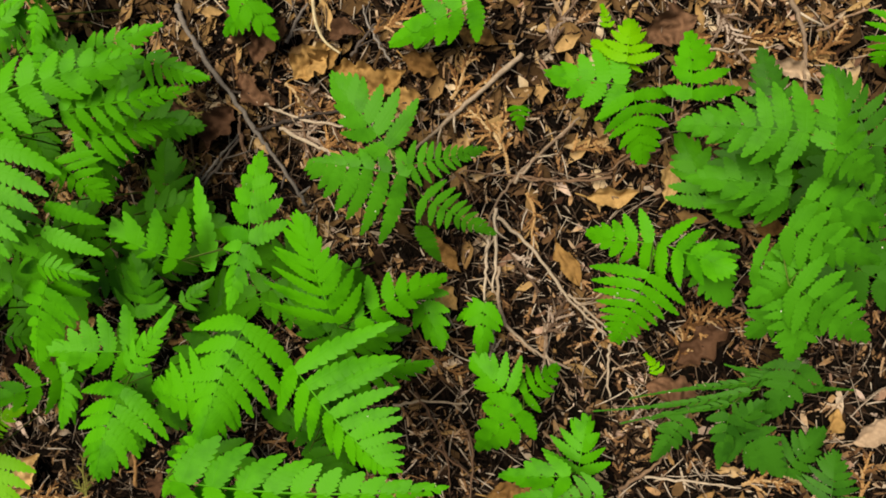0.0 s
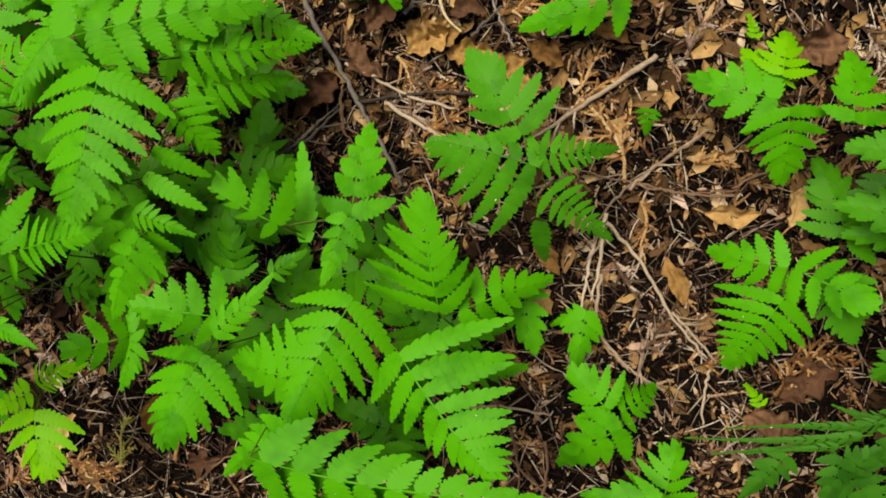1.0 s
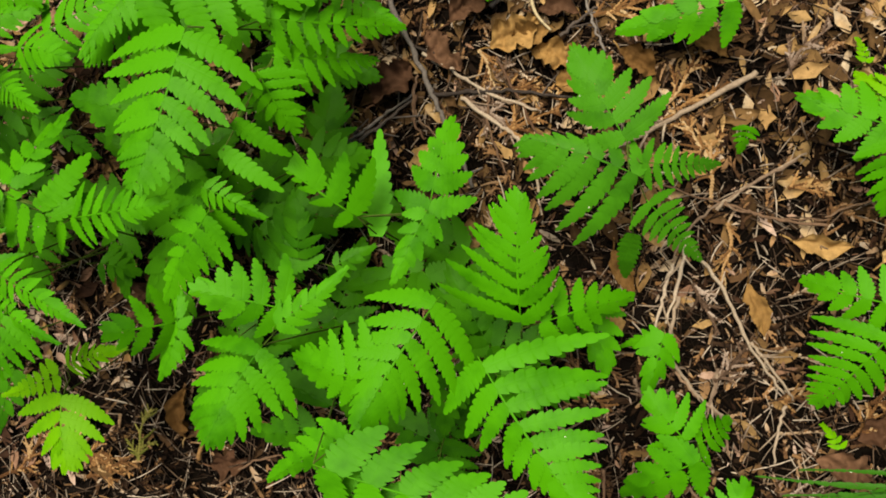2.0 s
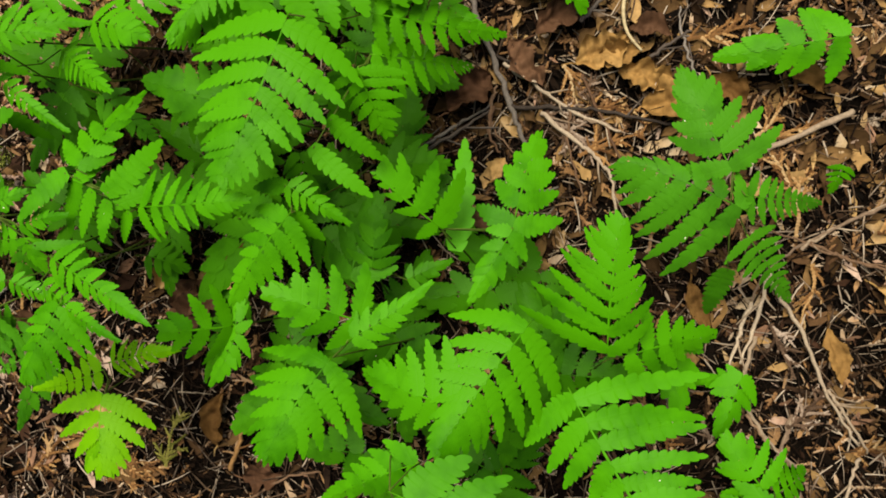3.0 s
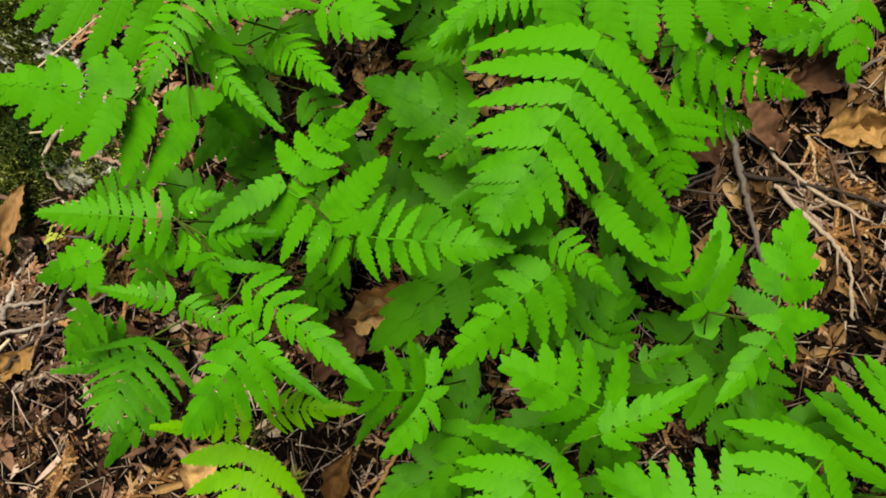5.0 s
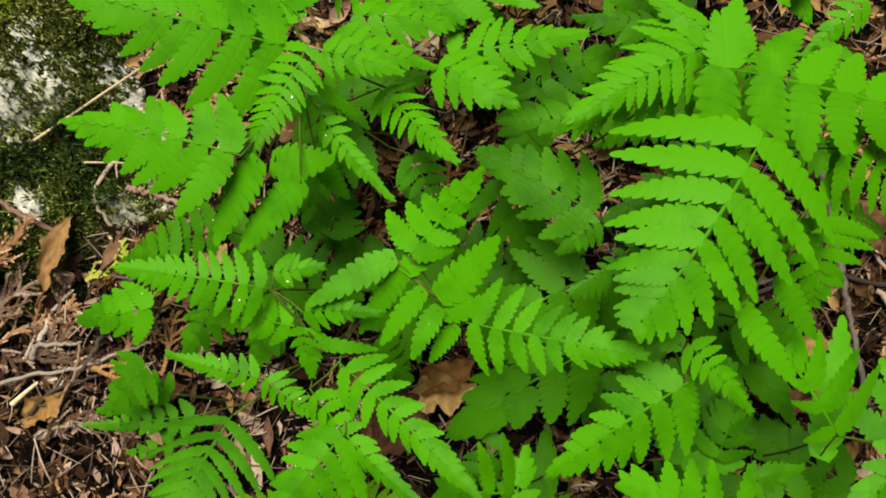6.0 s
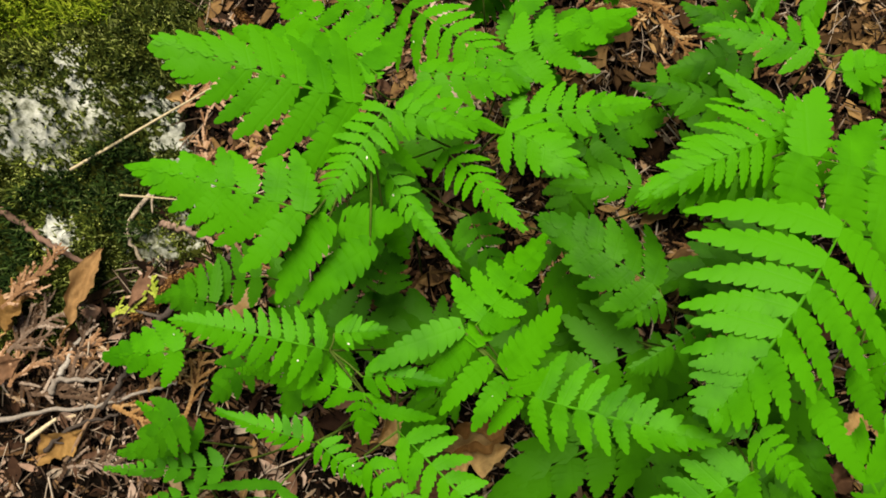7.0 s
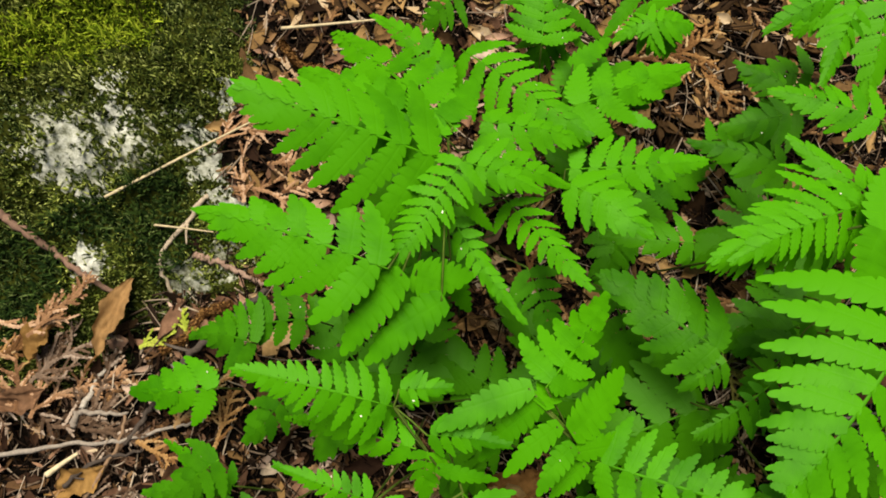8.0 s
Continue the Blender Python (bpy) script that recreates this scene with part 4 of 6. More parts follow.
def pinna(f, base, tip, left, right, pairs, spread=72, sag=0.2, slim=1.0):
    """One feathered blade from base to tip, with leaflets of the given lengths on its left and right that hang by sag."""
    kind, top = f["kind"], f["top"]
    base, tip = Vector(base), Vector(tip)
    start_at = base - top.location
    run = tip - base
    length, fall = math.hypot(run.x, run.y), run.z
    d = Vector((run.x, run.y, 0)) / length
    arch = 0.03 * length + 0.06 * abs(fall)
    bow = luck.uniform(-0.035, 0.035) * length
    side0 = Vector((-d.y, d.x, 0))

    def along(s):
        return d * (length * s) + Vector((0, 0, fall * s + 4 * arch * s * (1 - s))) + side0 * (4 * bow * s * (1 - s))

    lean, full = luck.uniform(-0.08, 0.08), luck.uniform(1.12, 1.22) if pairs < 7 else luck.uniform(0.98, 1.06)
    up = Vector((0, 0, 1)) + side0 * lean
    verts, faces, index = [], [], []
    gone = f["node"] - start_at
    if 0.004 < gone.length < 0.06:
        path = [gone, gone * 0.5 - Vector((0, 0, 0.3 * gone.length)), Vector((0, 0, -0.0006))]
        tv, tf = tube(path, [0.0006, 0.0005, 0.0005], 4)
        verts, faces, index = tv, tf, [2] * len(tf)
    first = len(verts)
    tv, tf = tube([along(s) - Vector((0, 0, 0.0005)) for s in (0, 0.15, 0.3, 0.45, 0.6, 0.75, 0.9)], [0.00040, 0.00034, 0.0003, 0.00025, 0.0002, 0.00016, 0.00012], 4)
    verts += tv
    faces += [tuple(first + i for i in q) for q in tf]
    index += [1] * len(tf)
    # a narrow wing of leaf along the midrib
    first = len(verts)
    for k in range(9):
        p = along(0.9 * k / 8) - Vector((0, 0, 0.0001))
        sd = side0 * (0.0003 + 0.0005 * min(1.0, k / 3) * min(1.0, max(left, right) / 0.03))
        verts += [p, p + sd - Vector((0, 0, 0.0006)), p - sd - Vector((0, 0, 0.0006))]
        if k:
            a, b = first + 3 * (k - 1), first + 3 * k
            faces += [(a, b, b + 1, a + 1), (b, a, a + 2, b + 2)]
            index += [0, 0]
    # leaflets stand closer and smaller towards the tip, where they run together
    step, s, loose = 0.86 / pairs, 0.06, []
    late, joined = (0.22, 1.0) if pairs < 6 else (0.42, 0.55)
    while s < 0.96:
        width = step * max(0.30, (1 - s) ** 0.55)
        for sgn, reach in ((1, left), (-1, right)):
            at = s + (0.06 if sgn > 0 else -0.02) * width + luck.uniform(-0.05, 0.05) * width
            size = max(reach * (0.05 + 0.95 * max(1 - at, 0.0) ** 0.82) * (0.97 if s == 0.06 else 1.0) * luck.uniform(0.95, 1.04), 0.003)
            fused = min(1.0, max(0.0, (s - late) / 0.45)) * joined
            wide = min(length * width * (full + 0.55 * fused), size * (0.70 + 0.42 * fused)) * slim * luck.uniform(0.95, 1.04)
            p = along(at)
            t = (along(at + 0.02) - along(at - 0.02)).normalized()
            sd = up.cross(t).normalized() * sgn
            nrm = t.cross(sd * sgn)
            ang = radians(spread + 9 - 28 * at + luck.uniform(-4, 4))
            sink = sag * 0.8 * (1 - 0.4 * fused) + luck.uniform(-0.05, 0.06)
            x_ax = (t * math.cos(ang) + sd * math.sin(ang)) * math.cos(sink) - nrm * math.sin(sink)
            z_ax = (nrm * math.cos(sink) + sd * math.sin(sink) + t * luck.uniform(-0.16, -0.02)).normalized()
            y_ax = z_ax.cross(x_ax).normalized()
            m = stand(Matrix.Identity(4), x_ax, y_ax, x_ax.cross(y_ax), p, size, wide)
            pick = 1 if sag > 0.25 and luck.random() < 0.7 else luck.randrange(3)
            mesh = leaflet(kind, size, sgn * -1, pick)
            if s < 0.62:
                loose.append((mesh, m))
            else:
                first = len(verts)
                verts += [m @ v.co for v in mesh.vertices]
                faces += [tuple(first + i for i in q.vertices) for q in mesh.polygons]
                index += [0] * len(mesh.polygons)
        s += width
    # the last lobe, along the midrib
    t = (along(1.0) - along(0.9)).normalized()
    y_ax = up.cross(t).normalized()
    m = stand(Matrix.Identity(4), t, y_ax, t.cross(y_ax), along(0.94), length * 0.06, max(0.10 * (left + right) / 2, 0.002))
    mesh = leaflet(kind, 0.01, 1, 2)
    first = len(verts)
    verts += [m @ v.co for v in mesh.vertices]
    faces += [tuple(first + i for i in q.vertices) for q in mesh.polygons]
    index += [0] * len(mesh.polygons)
    leaf = part("pinna", mesh_from("pinna", verts, faces, [LEAF[kind], RACHIS, STIPE], True, index), top)
    leaf.location = start_at
    for mesh, m in loose:
        part("leaflet", mesh, leaf).matrix_basis = m
        speck(f, Matrix.Translation(start_at) @ m)

f = fern(-0.447, 0.037, 0.195, "fresh", -0.483, 0.084)
pinna(f, (-0.447, 0.037, 0.198), (-0.460, -0.073, 0.205), 0.063, 0.069, 6, 80, 0.18)
pinna(f, (-0.408, 0.055, 0.170), (-0.327, 0.077, 0.110), 0.024, 0.030, 7, 72, 0.2)

f = fern(-0.484, 0.051, 0.197, "fresh", -0.541, 0.032)
pinna(f, (-0.484, 0.051, 0.200), (-0.341, 0.100, 0.150), 0.039, 0.046, 6, 86, 0.2)

f = fern(-0.483, 0.067, 0.187, "fresh", -0.451, 0.114)
pinna(f, (-0.483, 0.067, 0.190), (-0.524, 0.006, 0.190), 0.026, 0.021, 8, 70, 0.2)

f = fern(-0.404, 0.032, 0.157, "fresh", -0.449, 0.049)
pinna(f, (-0.404, 0.032, 0.160), (-0.347, 0.053, 0.100), 0.024, 0.035, 6, 72, 0.2)
pinna(f, (-0.403, 0.019, 0.180), (-0.380, -0.016, 0.150), 0.034, 0.028, 5, 72, 0.2)
blade(f, (-0.411, -0.016, 0.185), (-0.378, -0.036, 0.165), 0.014)
blade(f, (-0.419, -0.035, 0.180), (-0.378, -0.060, 0.170), 0.015)

f = fern(-0.335, -0.064, 0.127, "fresh", -0.314, -0.097)
pinna(f, (-0.335, -0.064, 0.130), (-0.386, -0.039, 0.150), 0.017, 0.046, 3, 88, 0.2)
blade(f, (-0.326, -0.077, 0.100), (-0.335, 0.005, 0.090), 0.022)
pinna(f, (-0.291, -0.053, 0.095), (-0.293, 0.026, 0.060), 0.032, 0.038, 4, 78, 0.2)
pinna(f, (-0.290, -0.051, 0.108), (-0.307, -0.110, 0.107), 0.023, 0.019, 5, 72, 0.2)

f = fern(-0.206, -0.120, 0.112, "fresh", -0.219, -0.152)
pinna(f, (-0.206, -0.120, 0.115), (-0.223, -0.026, 0.140), 0.070, 0.040, 6, 68, 0.2)
pinna(f, (-0.195, -0.115, 0.108), (-0.127, -0.086, 0.050), 0.034, 0.030, 5, 82, 0.2)

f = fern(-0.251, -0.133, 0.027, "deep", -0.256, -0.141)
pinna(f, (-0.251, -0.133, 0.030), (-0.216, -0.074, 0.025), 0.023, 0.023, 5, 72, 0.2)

f = fern(-0.290, -0.164, 0.173, "fresh", -0.283, -0.112)
pinna(f, (-0.290, -0.164, 0.176), (-0.359, -0.169, 0.142), 0.035, 0.045, 5, 72, 0.2)
pinna(f, (-0.261, -0.104, 0.160), (-0.296, -0.197, 0.182), 0.066, 0.050, 6, 74, 0.28)
pinna(f, (-0.229, -0.137, 0.160), (-0.147, -0.213, 0.177), 0.088, 0.050, 6, 76, 0.25)

f = fern(-0.314, -0.218, 0.197, "fresh", -0.373, -0.205)
pinna(f, (-0.314, -0.218, 0.200), (-0.104, -0.221, 0.175), 0.044, 0.038, 7, 76, 0.25)
pinna(f, (-0.303, -0.246, 0.190), (-0.208, -0.237, 0.170), 0.030, 0.030, 6, 72, 0.2)
pinna(f, (-0.305, -0.212, 0.150), (-0.370, -0.272, 0.120), 0.023, 0.027, 6, 72, 0.2)

f = fern(-0.220, -0.164, 0.077, "fresh", -0.244, -0.165)
pinna(f, (-0.220, -0.164, 0.080), (-0.140, -0.159, 0.060), 0.014, 0.041, 6, 72, 0.2)

f = fern(-0.251, -0.239, 0.077, "deep", -0.268, -0.222)
pinna(f, (-0.251, -0.239, 0.080), (-0.207, -0.284, 0.070), 0.023, 0.023, 6, 72, 0.2)

f = fern(-0.381, -0.165, 0.143, "fresh", -0.341, -0.147)
pinna(f, (-0.381, -0.165, 0.146), (-0.406, -0.240, 0.157), 0.056, 0.057, 5, 72, 0.3)
pinna(f, (-0.364, -0.135, 0.155), (-0.430, -0.133, 0.170), 0.030, 0.041, 4, 80, 0.2)
pinna(f, (-0.370, -0.148, 0.160), (-0.328, -0.097, 0.150), 0.018, 0.018, 7, 66, 0.2, 1.15)

f = fern(-0.392, -0.117, 0.107, "cool", -0.393, -0.150)
pinna(f, (-0.392, -0.117, 0.110), (-0.389, -0.051, 0.100), 0.036, 0.036, 4, 72, 0.2)

f = fern(-0.632, -0.032, 0.117, "cool", -0.636, 0.004)
pinna(f, (-0.632, -0.032, 0.120), (-0.662, -0.105, 0.100), 0.026, 0.026, 6, 72, 0.2)
pinna(f, (-0.601, -0.034, 0.130), (-0.559, -0.059, 0.100), 0.020, 0.020, 6, 72, 0.2)

f = fern(-0.429, -0.182, 0.087, "deep", -0.429, -0.155)
pinna(f, (-0.429, -0.182, 0.090), (-0.429, -0.258, 0.060), 0.023, 0.028, 6, 72, 0.2)

f = fern(-0.378, -0.104, 0.110, "deep", -0.387, -0.137)
pinna(f, (-0.378, -0.104, 0.113), (-0.387, -0.060, 0.118), 0.024, 0.022, 5, 72, 0.2)
pinna(f, (-0.354, -0.106, 0.100), (-0.327, -0.084, 0.090), 0.011, 0.015, 5, 72, 0.2)

f = fern(-0.527, -0.102, 0.169, "fresh", -0.571, -0.128)
pinna(f, (-0.527, -0.102, 0.172), (-0.445, -0.076, 0.186), 0.028, 0.026, 7, 78, 0.2)
pinna(f, (-0.564, -0.087, 0.188), (-0.558, -0.023, 0.141), 0.029, 0.019, 5, 72, 0.2)
blade(f, (-0.543, -0.098, 0.183), (-0.526, -0.056, 0.152), 0.020)
blade(f, (-0.537, -0.104, 0.180), (-0.514, -0.084, 0.165), 0.012)
blade(f, (-0.562, -0.095, 0.186), (-0.556, -0.051, 0.160), 0.016)
blade(f, (-0.562, -0.093, 0.186), (-0.575, -0.131, 0.170), 0.013)
blade(f, (-0.550, -0.097, 0.186), (-0.562, -0.130, 0.175), 0.012)
blade(f, (-0.540, -0.101, 0.183), (-0.545, -0.129, 0.178), 0.012)
blade(f, (-0.529, -0.105, 0.175), (-0.537, -0.127, 0.165), 0.010)
blade(f, (-0.569, -0.090, 0.188), (-0.599, -0.126, 0.190), 0.016)

f = fern(-0.495, -0.021, 0.147, "deep", -0.451, -0.010)
pinna(f, (-0.495, -0.021, 0.150), (-0.568, -0.017, 0.135), 0.031, 0.035, 5, 72, 0.2)
pinna(f, (-0.492, -0.024, 0.150), (-0.503, -0.048, 0.140), 0.013, 0.013, 5, 72, 0.2)

f = fern(-0.467, -0.019, 0.147, "deep", -0.448, 0.022)
pinna(f, (-0.467, -0.019, 0.150), (-0.489, -0.065, 0.153), 0.026, 0.009, 6, 85, 0.2)

f = fern(-0.486, 0.085, 0.162, "fresh", -0.462, 0.128)
pinna(f, (-0.486, 0.085, 0.165), (-0.529, 0.006, 0.178), 0.053, 0.034, 7, 68, 0.3)

f = fern(-0.464, 0.079, 0.167, "fresh", -0.445, 0.126)
pinna(f, (-0.464, 0.079, 0.170), (-0.527, 0.089, 0.165), 0.020, 0.017, 6, 72, 0.2)
pinna(f, (-0.470, 0.077, 0.170), (-0.428, 0.056, 0.150), 0.014, 0.014, 7, 72, 0.2)
pinna(f, (-0.418, 0.106, 0.160), (-0.439, 0.067, 0.160), 0.025, 0.021, 5, 72, 0.2)
pinna(f, (-0.411, 0.074, 0.160), (-0.398, 0.053, 0.140), 0.010, 0.010, 5, 72, 0.2)

f = fern(-0.484, 0.132, 0.147, "fresh", -0.472, 0.175)
pinna(f, (-0.484, 0.132, 0.150), (-0.543, 0.120, 0.140), 0.023, 0.023, 6, 72, 0.2)
pinna(f, (-0.526, 0.184, 0.150), (-0.521, 0.132, 0.148), 0.014, 0.014, 7, 72, 0.2)
pinna(f, (-0.465, 0.144, 0.150), (-0.441, 0.123, 0.140), 0.015, 0.017, 5, 72, 0.2)
pinna(f, (-0.471, 0.121, 0.160), (-0.442, 0.149, 0.150), 0.015, 0.015, 5, 72, 0.2)
pinna(f, (-0.424, 0.136, 0.160), (-0.439, 0.099, 0.150), 0.013, 0.013, 6, 72, 0.2)
pinna(f, (-0.540, 0.184, 0.150), (-0.561, 0.148, 0.140), 0.012, 0.016, 5, 72, 0.2)

f = fern(-0.659, -0.026, 0.197, "fresh", -0.630, 0.026)
pinna(f, (-0.659, -0.026, 0.200), (-0.749, -0.054, 0.229), 0.052, 0.040, 6, 68, 0.2, 1.04)
pinna(f, (-0.650, -0.083, 0.210), (-0.741, -0.107, 0.201), 0.043, 0.034, 6, 66, 0.2, 1.06)
pinna(f, (-0.651, -0.020, 0.203), (-0.652, -0.086, 0.200), 0.019, 0.023, 9, 80, 0.2)
blade(f, (-0.644, -0.080, 0.204), (-0.656, -0.125, 0.190), 0.019)
blade(f, (-0.623, -0.079, 0.196), (-0.645, -0.121, 0.185), 0.019)
blade(f, (-0.642, -0.078, 0.196), (-0.616, -0.069, 0.185), 0.021)
blade(f, (-0.630, -0.064, 0.180), (-0.614, -0.078, 0.150), 0.013)
blade(f, (-0.643, -0.034, 0.190), (-0.623, -0.038, 0.170), 0.008)
pinna(f, (-0.654, -0.016, 0.180), (-0.613, -0.005, 0.170), 0.014, 0.016, 6, 72, 0.2)

f = fern(-0.663, -0.016, 0.197, "fresh", -0.627, -0.064)
pinna(f, (-0.663, -0.016, 0.200), (-0.760, -0.015, 0.160), 0.035, 0.029, 6, 72, 0.2)
pinna(f, (-0.664, -0.010, 0.200), (-0.775, 0.026, 0.120), 0.034, 0.037, 6, 72, 0.2)
pinna(f, (-0.702, 0.040, 0.120), (-0.770, 0.055, 0.100), 0.016, 0.020, 6, 72, 0.2)
pinna(f, (-0.709, 0.066, 0.100), (-0.609, 0.050, 0.127), 0.030, 0.042, 7, 72, 0.2)
pinna(f, (-0.657, -0.007, 0.170), (-0.603, 0.011, 0.150), 0.019, 0.018, 6, 72, 0.2)
pinna(f, (-0.666, 0.019, 0.140), (-0.609, 0.051, 0.120), 0.016, 0.027, 6, 72, 0.2)

f = fern(-0.651, -0.038, 0.172, "fresh", -0.700, -0.019)
pinna(f, (-0.651, -0.038, 0.175), (-0.585, -0.066, 0.171), 0.013, 0.013, 9, 72, 0.2)
pinna(f, (-0.631, -0.011, 0.140), (-0.567, -0.033, 0.165), 0.020, 0.020, 7, 72, 0.2)

f = fern(-0.607, 0.012, 0.147, "fresh", -0.648, -0.006)
pinna(f, (-0.607, 0.012, 0.150), (-0.556, 0.009, 0.158), 0.025, 0.025, 5, 72, 0.2)
pinna(f, (-0.613, 0.028, 0.120), (-0.545, 0.084, 0.105), 0.030, 0.028, 7, 72, 0.2)

f = fern(-0.631, 0.066, 0.107, "fresh", -0.650, 0.039)
pinna(f, (-0.631, 0.066, 0.110), (-0.583, 0.151, 0.070), 0.031, 0.031, 5, 72, 0.2)
blade(f, (-0.646, 0.093, 0.100), (-0.631, 0.127, 0.090), 0.015)
blade(f, (-0.603, 0.089, 0.090), (-0.582, 0.088, 0.090), 0.010)

f = fern(-0.668, 0.095, 0.097, "fresh", -0.652, 0.069)
pinna(f, (-0.668, 0.095, 0.100), (-0.696, 0.141, 0.100), 0.029, 0.029, 6, 72, 0.2)

f = fern(-0.622, 0.162, 0.067, "fresh", -0.641, 0.170)
pinna(f, (-0.622, 0.162, 0.070), (-0.596, 0.182, 0.060), 0.018, 0.025, 5, 72, 0.2)
pinna(f, (-0.622, 0.163, 0.070), (-0.603, 0.151, 0.060), 0.013, 0.013, 5, 72, 0.2)
pinna(f, (-0.623, 0.164, 0.070), (-0.636, 0.142, 0.060), 0.012, 0.012, 5, 72, 0.2)

f = fern(-0.515, 0.150, 0.077, "deep", -0.492, 0.157)
pinna(f, (-0.515, 0.150, 0.080), (-0.547, 0.123, 0.070), 0.022, 0.017, 5, 72, 0.2)
pinna(f, (-0.527, 0.165, 0.080), (-0.561, 0.168, 0.070), 0.018, 0.009, 5, 72, 0.2)
pinna(f, (-0.506, 0.109, 0.100), (-0.562, 0.094, 0.090), 0.024, 0.012, 6, 72, 0.2)

f = fern(-0.524, 0.045, 0.077, "deep", -0.503, 0.056)
pinna(f, (-0.524, 0.045, 0.080), (-0.575, 0.019, 0.070), 0.016, 0.024, 6, 72, 0.2)

f = fern(-0.617, -0.132, 0.180, "fresh", -0.575, -0.096)
pinna(f, (-0.617, -0.132, 0.183), (-0.689, -0.158, 0.189), 0.024, 0.020, 9, 80, 0.2)
pinna(f, (-0.619, -0.124, 0.183), (-0.599, -0.110, 0.180), 0.012, 0.011, 5, 72, 0.2)
pinna(f, (-0.598, -0.142, 0.180), (-0.666, -0.172, 0.130), 0.016, 0.016, 7, 72, 0.2)
pinna(f, (-0.597, -0.134, 0.183), (-0.563, -0.117, 0.185), 0.012, 0.012, 6, 72, 0.2)
pinna(f, (-0.593, -0.140, 0.180), (-0.581, -0.162, 0.165), 0.014, 0.012, 5, 72, 0.2)
blade(f, (-0.586, -0.144, 0.180), (-0.557, -0.136, 0.170), 0.008)

f = fern(-0.601, -0.172, 0.173, "fresh", -0.576, -0.125)
pinna(f, (-0.601, -0.172, 0.176), (-0.649, -0.184, 0.177), 0.011, 0.012, 8, 72, 0.2)
pinna(f, (-0.600, -0.171, 0.176), (-0.561, -0.176, 0.165), 0.012, 0.011, 7, 72, 0.2)

f = fern(-0.603, -0.192, 0.180, "cool", -0.611, -0.138)
pinna(f, (-0.603, -0.192, 0.183), (-0.596, -0.236, 0.212), 0.040, 0.042, 6, 72, 0.3)

f = fern(-0.570, -0.146, 0.182, "fresh", -0.617, -0.117)
pinna(f, (-0.570, -0.146, 0.185), (-0.481, -0.167, 0.200), 0.021, 0.019, 9, 70, 0.2)
pinna(f, (-0.578, -0.165, 0.175), (-0.498, -0.182, 0.198), 0.015, 0.014, 9, 72, 0.2)
pinna(f, (-0.551, -0.172, 0.189), (-0.565, -0.229, 0.189), 0.039, 0.024, 6, 72, 0.3)

f = fern(-0.549, -0.246, 0.115, "yellow", -0.550, -0.211)
pinna(f, (-0.549, -0.246, 0.118), (-0.529, -0.302, 0.123), 0.047, 0.047, 4, 72, 0.2)
pinna(f, (-0.549, -0.222, 0.120), (-0.496, -0.196, 0.124), 0.017, 0.019, 8, 72, 0.2)
pinna(f, (-0.553, -0.229, 0.118), (-0.624, -0.271, 0.090), 0.015, 0.020, 7, 72, 0.2)

f = fern(-0.464, -0.170, 0.115, "fresh", -0.432, -0.155)
pinna(f, (-0.464, -0.170, 0.118), (-0.502, -0.182, 0.150), 0.033, 0.037, 3, 72, 0.2)
pinna(f, (-0.460, -0.174, 0.118), (-0.473, -0.219, 0.112), 0.018, 0.017, 5, 72, 0.2)
pinna(f, (-0.461, -0.174, 0.118), (-0.469, -0.145, 0.110), 0.015, 0.015, 3, 72, 0.2)

f = fern(-0.423, -0.078, 0.172, "fresh", -0.424, -0.026)
pinna(f, (-0.423, -0.078, 0.175), (-0.458, -0.150, 0.150), 0.036, 0.025, 6, 70, 0.2)
pinna(f, (-0.431, -0.062, 0.175), (-0.387, -0.076, 0.161), 0.014, 0.014, 7, 72, 0.2)
blade(f, (-0.431, -0.063, 0.170), (-0.456, -0.065, 0.165), 0.013)
blade(f, (-0.426, -0.077, 0.170), (-0.407, -0.095, 0.150), 0.013)

f = fern(-0.696, -0.123, 0.077, "deep", -0.677, -0.108)
pinna(f, (-0.696, -0.123, 0.080), (-0.765, -0.179, 0.040), 0.021, 0.030, 7, 72, 0.2)

f = fern(-0.729, -0.194, 0.037, "fresh", -0.719, -0.187)
pinna(f, (-0.729, -0.194, 0.040), (-0.784, -0.232, 0.020), 0.031, 0.031, 4, 66, 0.2)

f = fern(-0.679, -0.232, 0.057, "fresh", -0.661, -0.229)
pinna(f, (-0.679, -0.232, 0.060), (-0.742, -0.242, 0.030), 0.018, 0.013, 5, 72, 0.2)

f = fern(-0.657, -0.235, 0.057, "cool", -0.642, -0.224)
pinna(f, (-0.657, -0.235, 0.060), (-0.732, -0.286, 0.040), 0.017, 0.014, 7, 72, 0.2)
pinna(f, (-0.666, -0.262, 0.050), (-0.700, -0.290, 0.030), 0.012, 0.014, 3, 72, 0.2)

f = fern(-0.160, 0.021, 0.107, "cool", -0.131, 0.005)
pinna(f, (-0.160, 0.021, 0.110), (-0.210, 0.082, 0.100), 0.039, 0.046, 5, 72, 0.2)
pinna(f, (-0.149, 0.009, 0.110), (-0.089, 0.022, 0.070), 0.022, 0.022, 7, 72, 0.2)
pinna(f, (-0.139, -0.015, 0.100), (-0.085, -0.051, 0.050), 0.025, 0.025, 7, 72, 0.2)
pinna(f, (-0.145, -0.001, 0.110), (-0.234, 0.014, 0.100), 0.079, 0.025, 5, 82, 0.3, 0.86)
blade(f, (-0.142, -0.040, 0.090), (-0.144, -0.078, 0.040), 0.018)

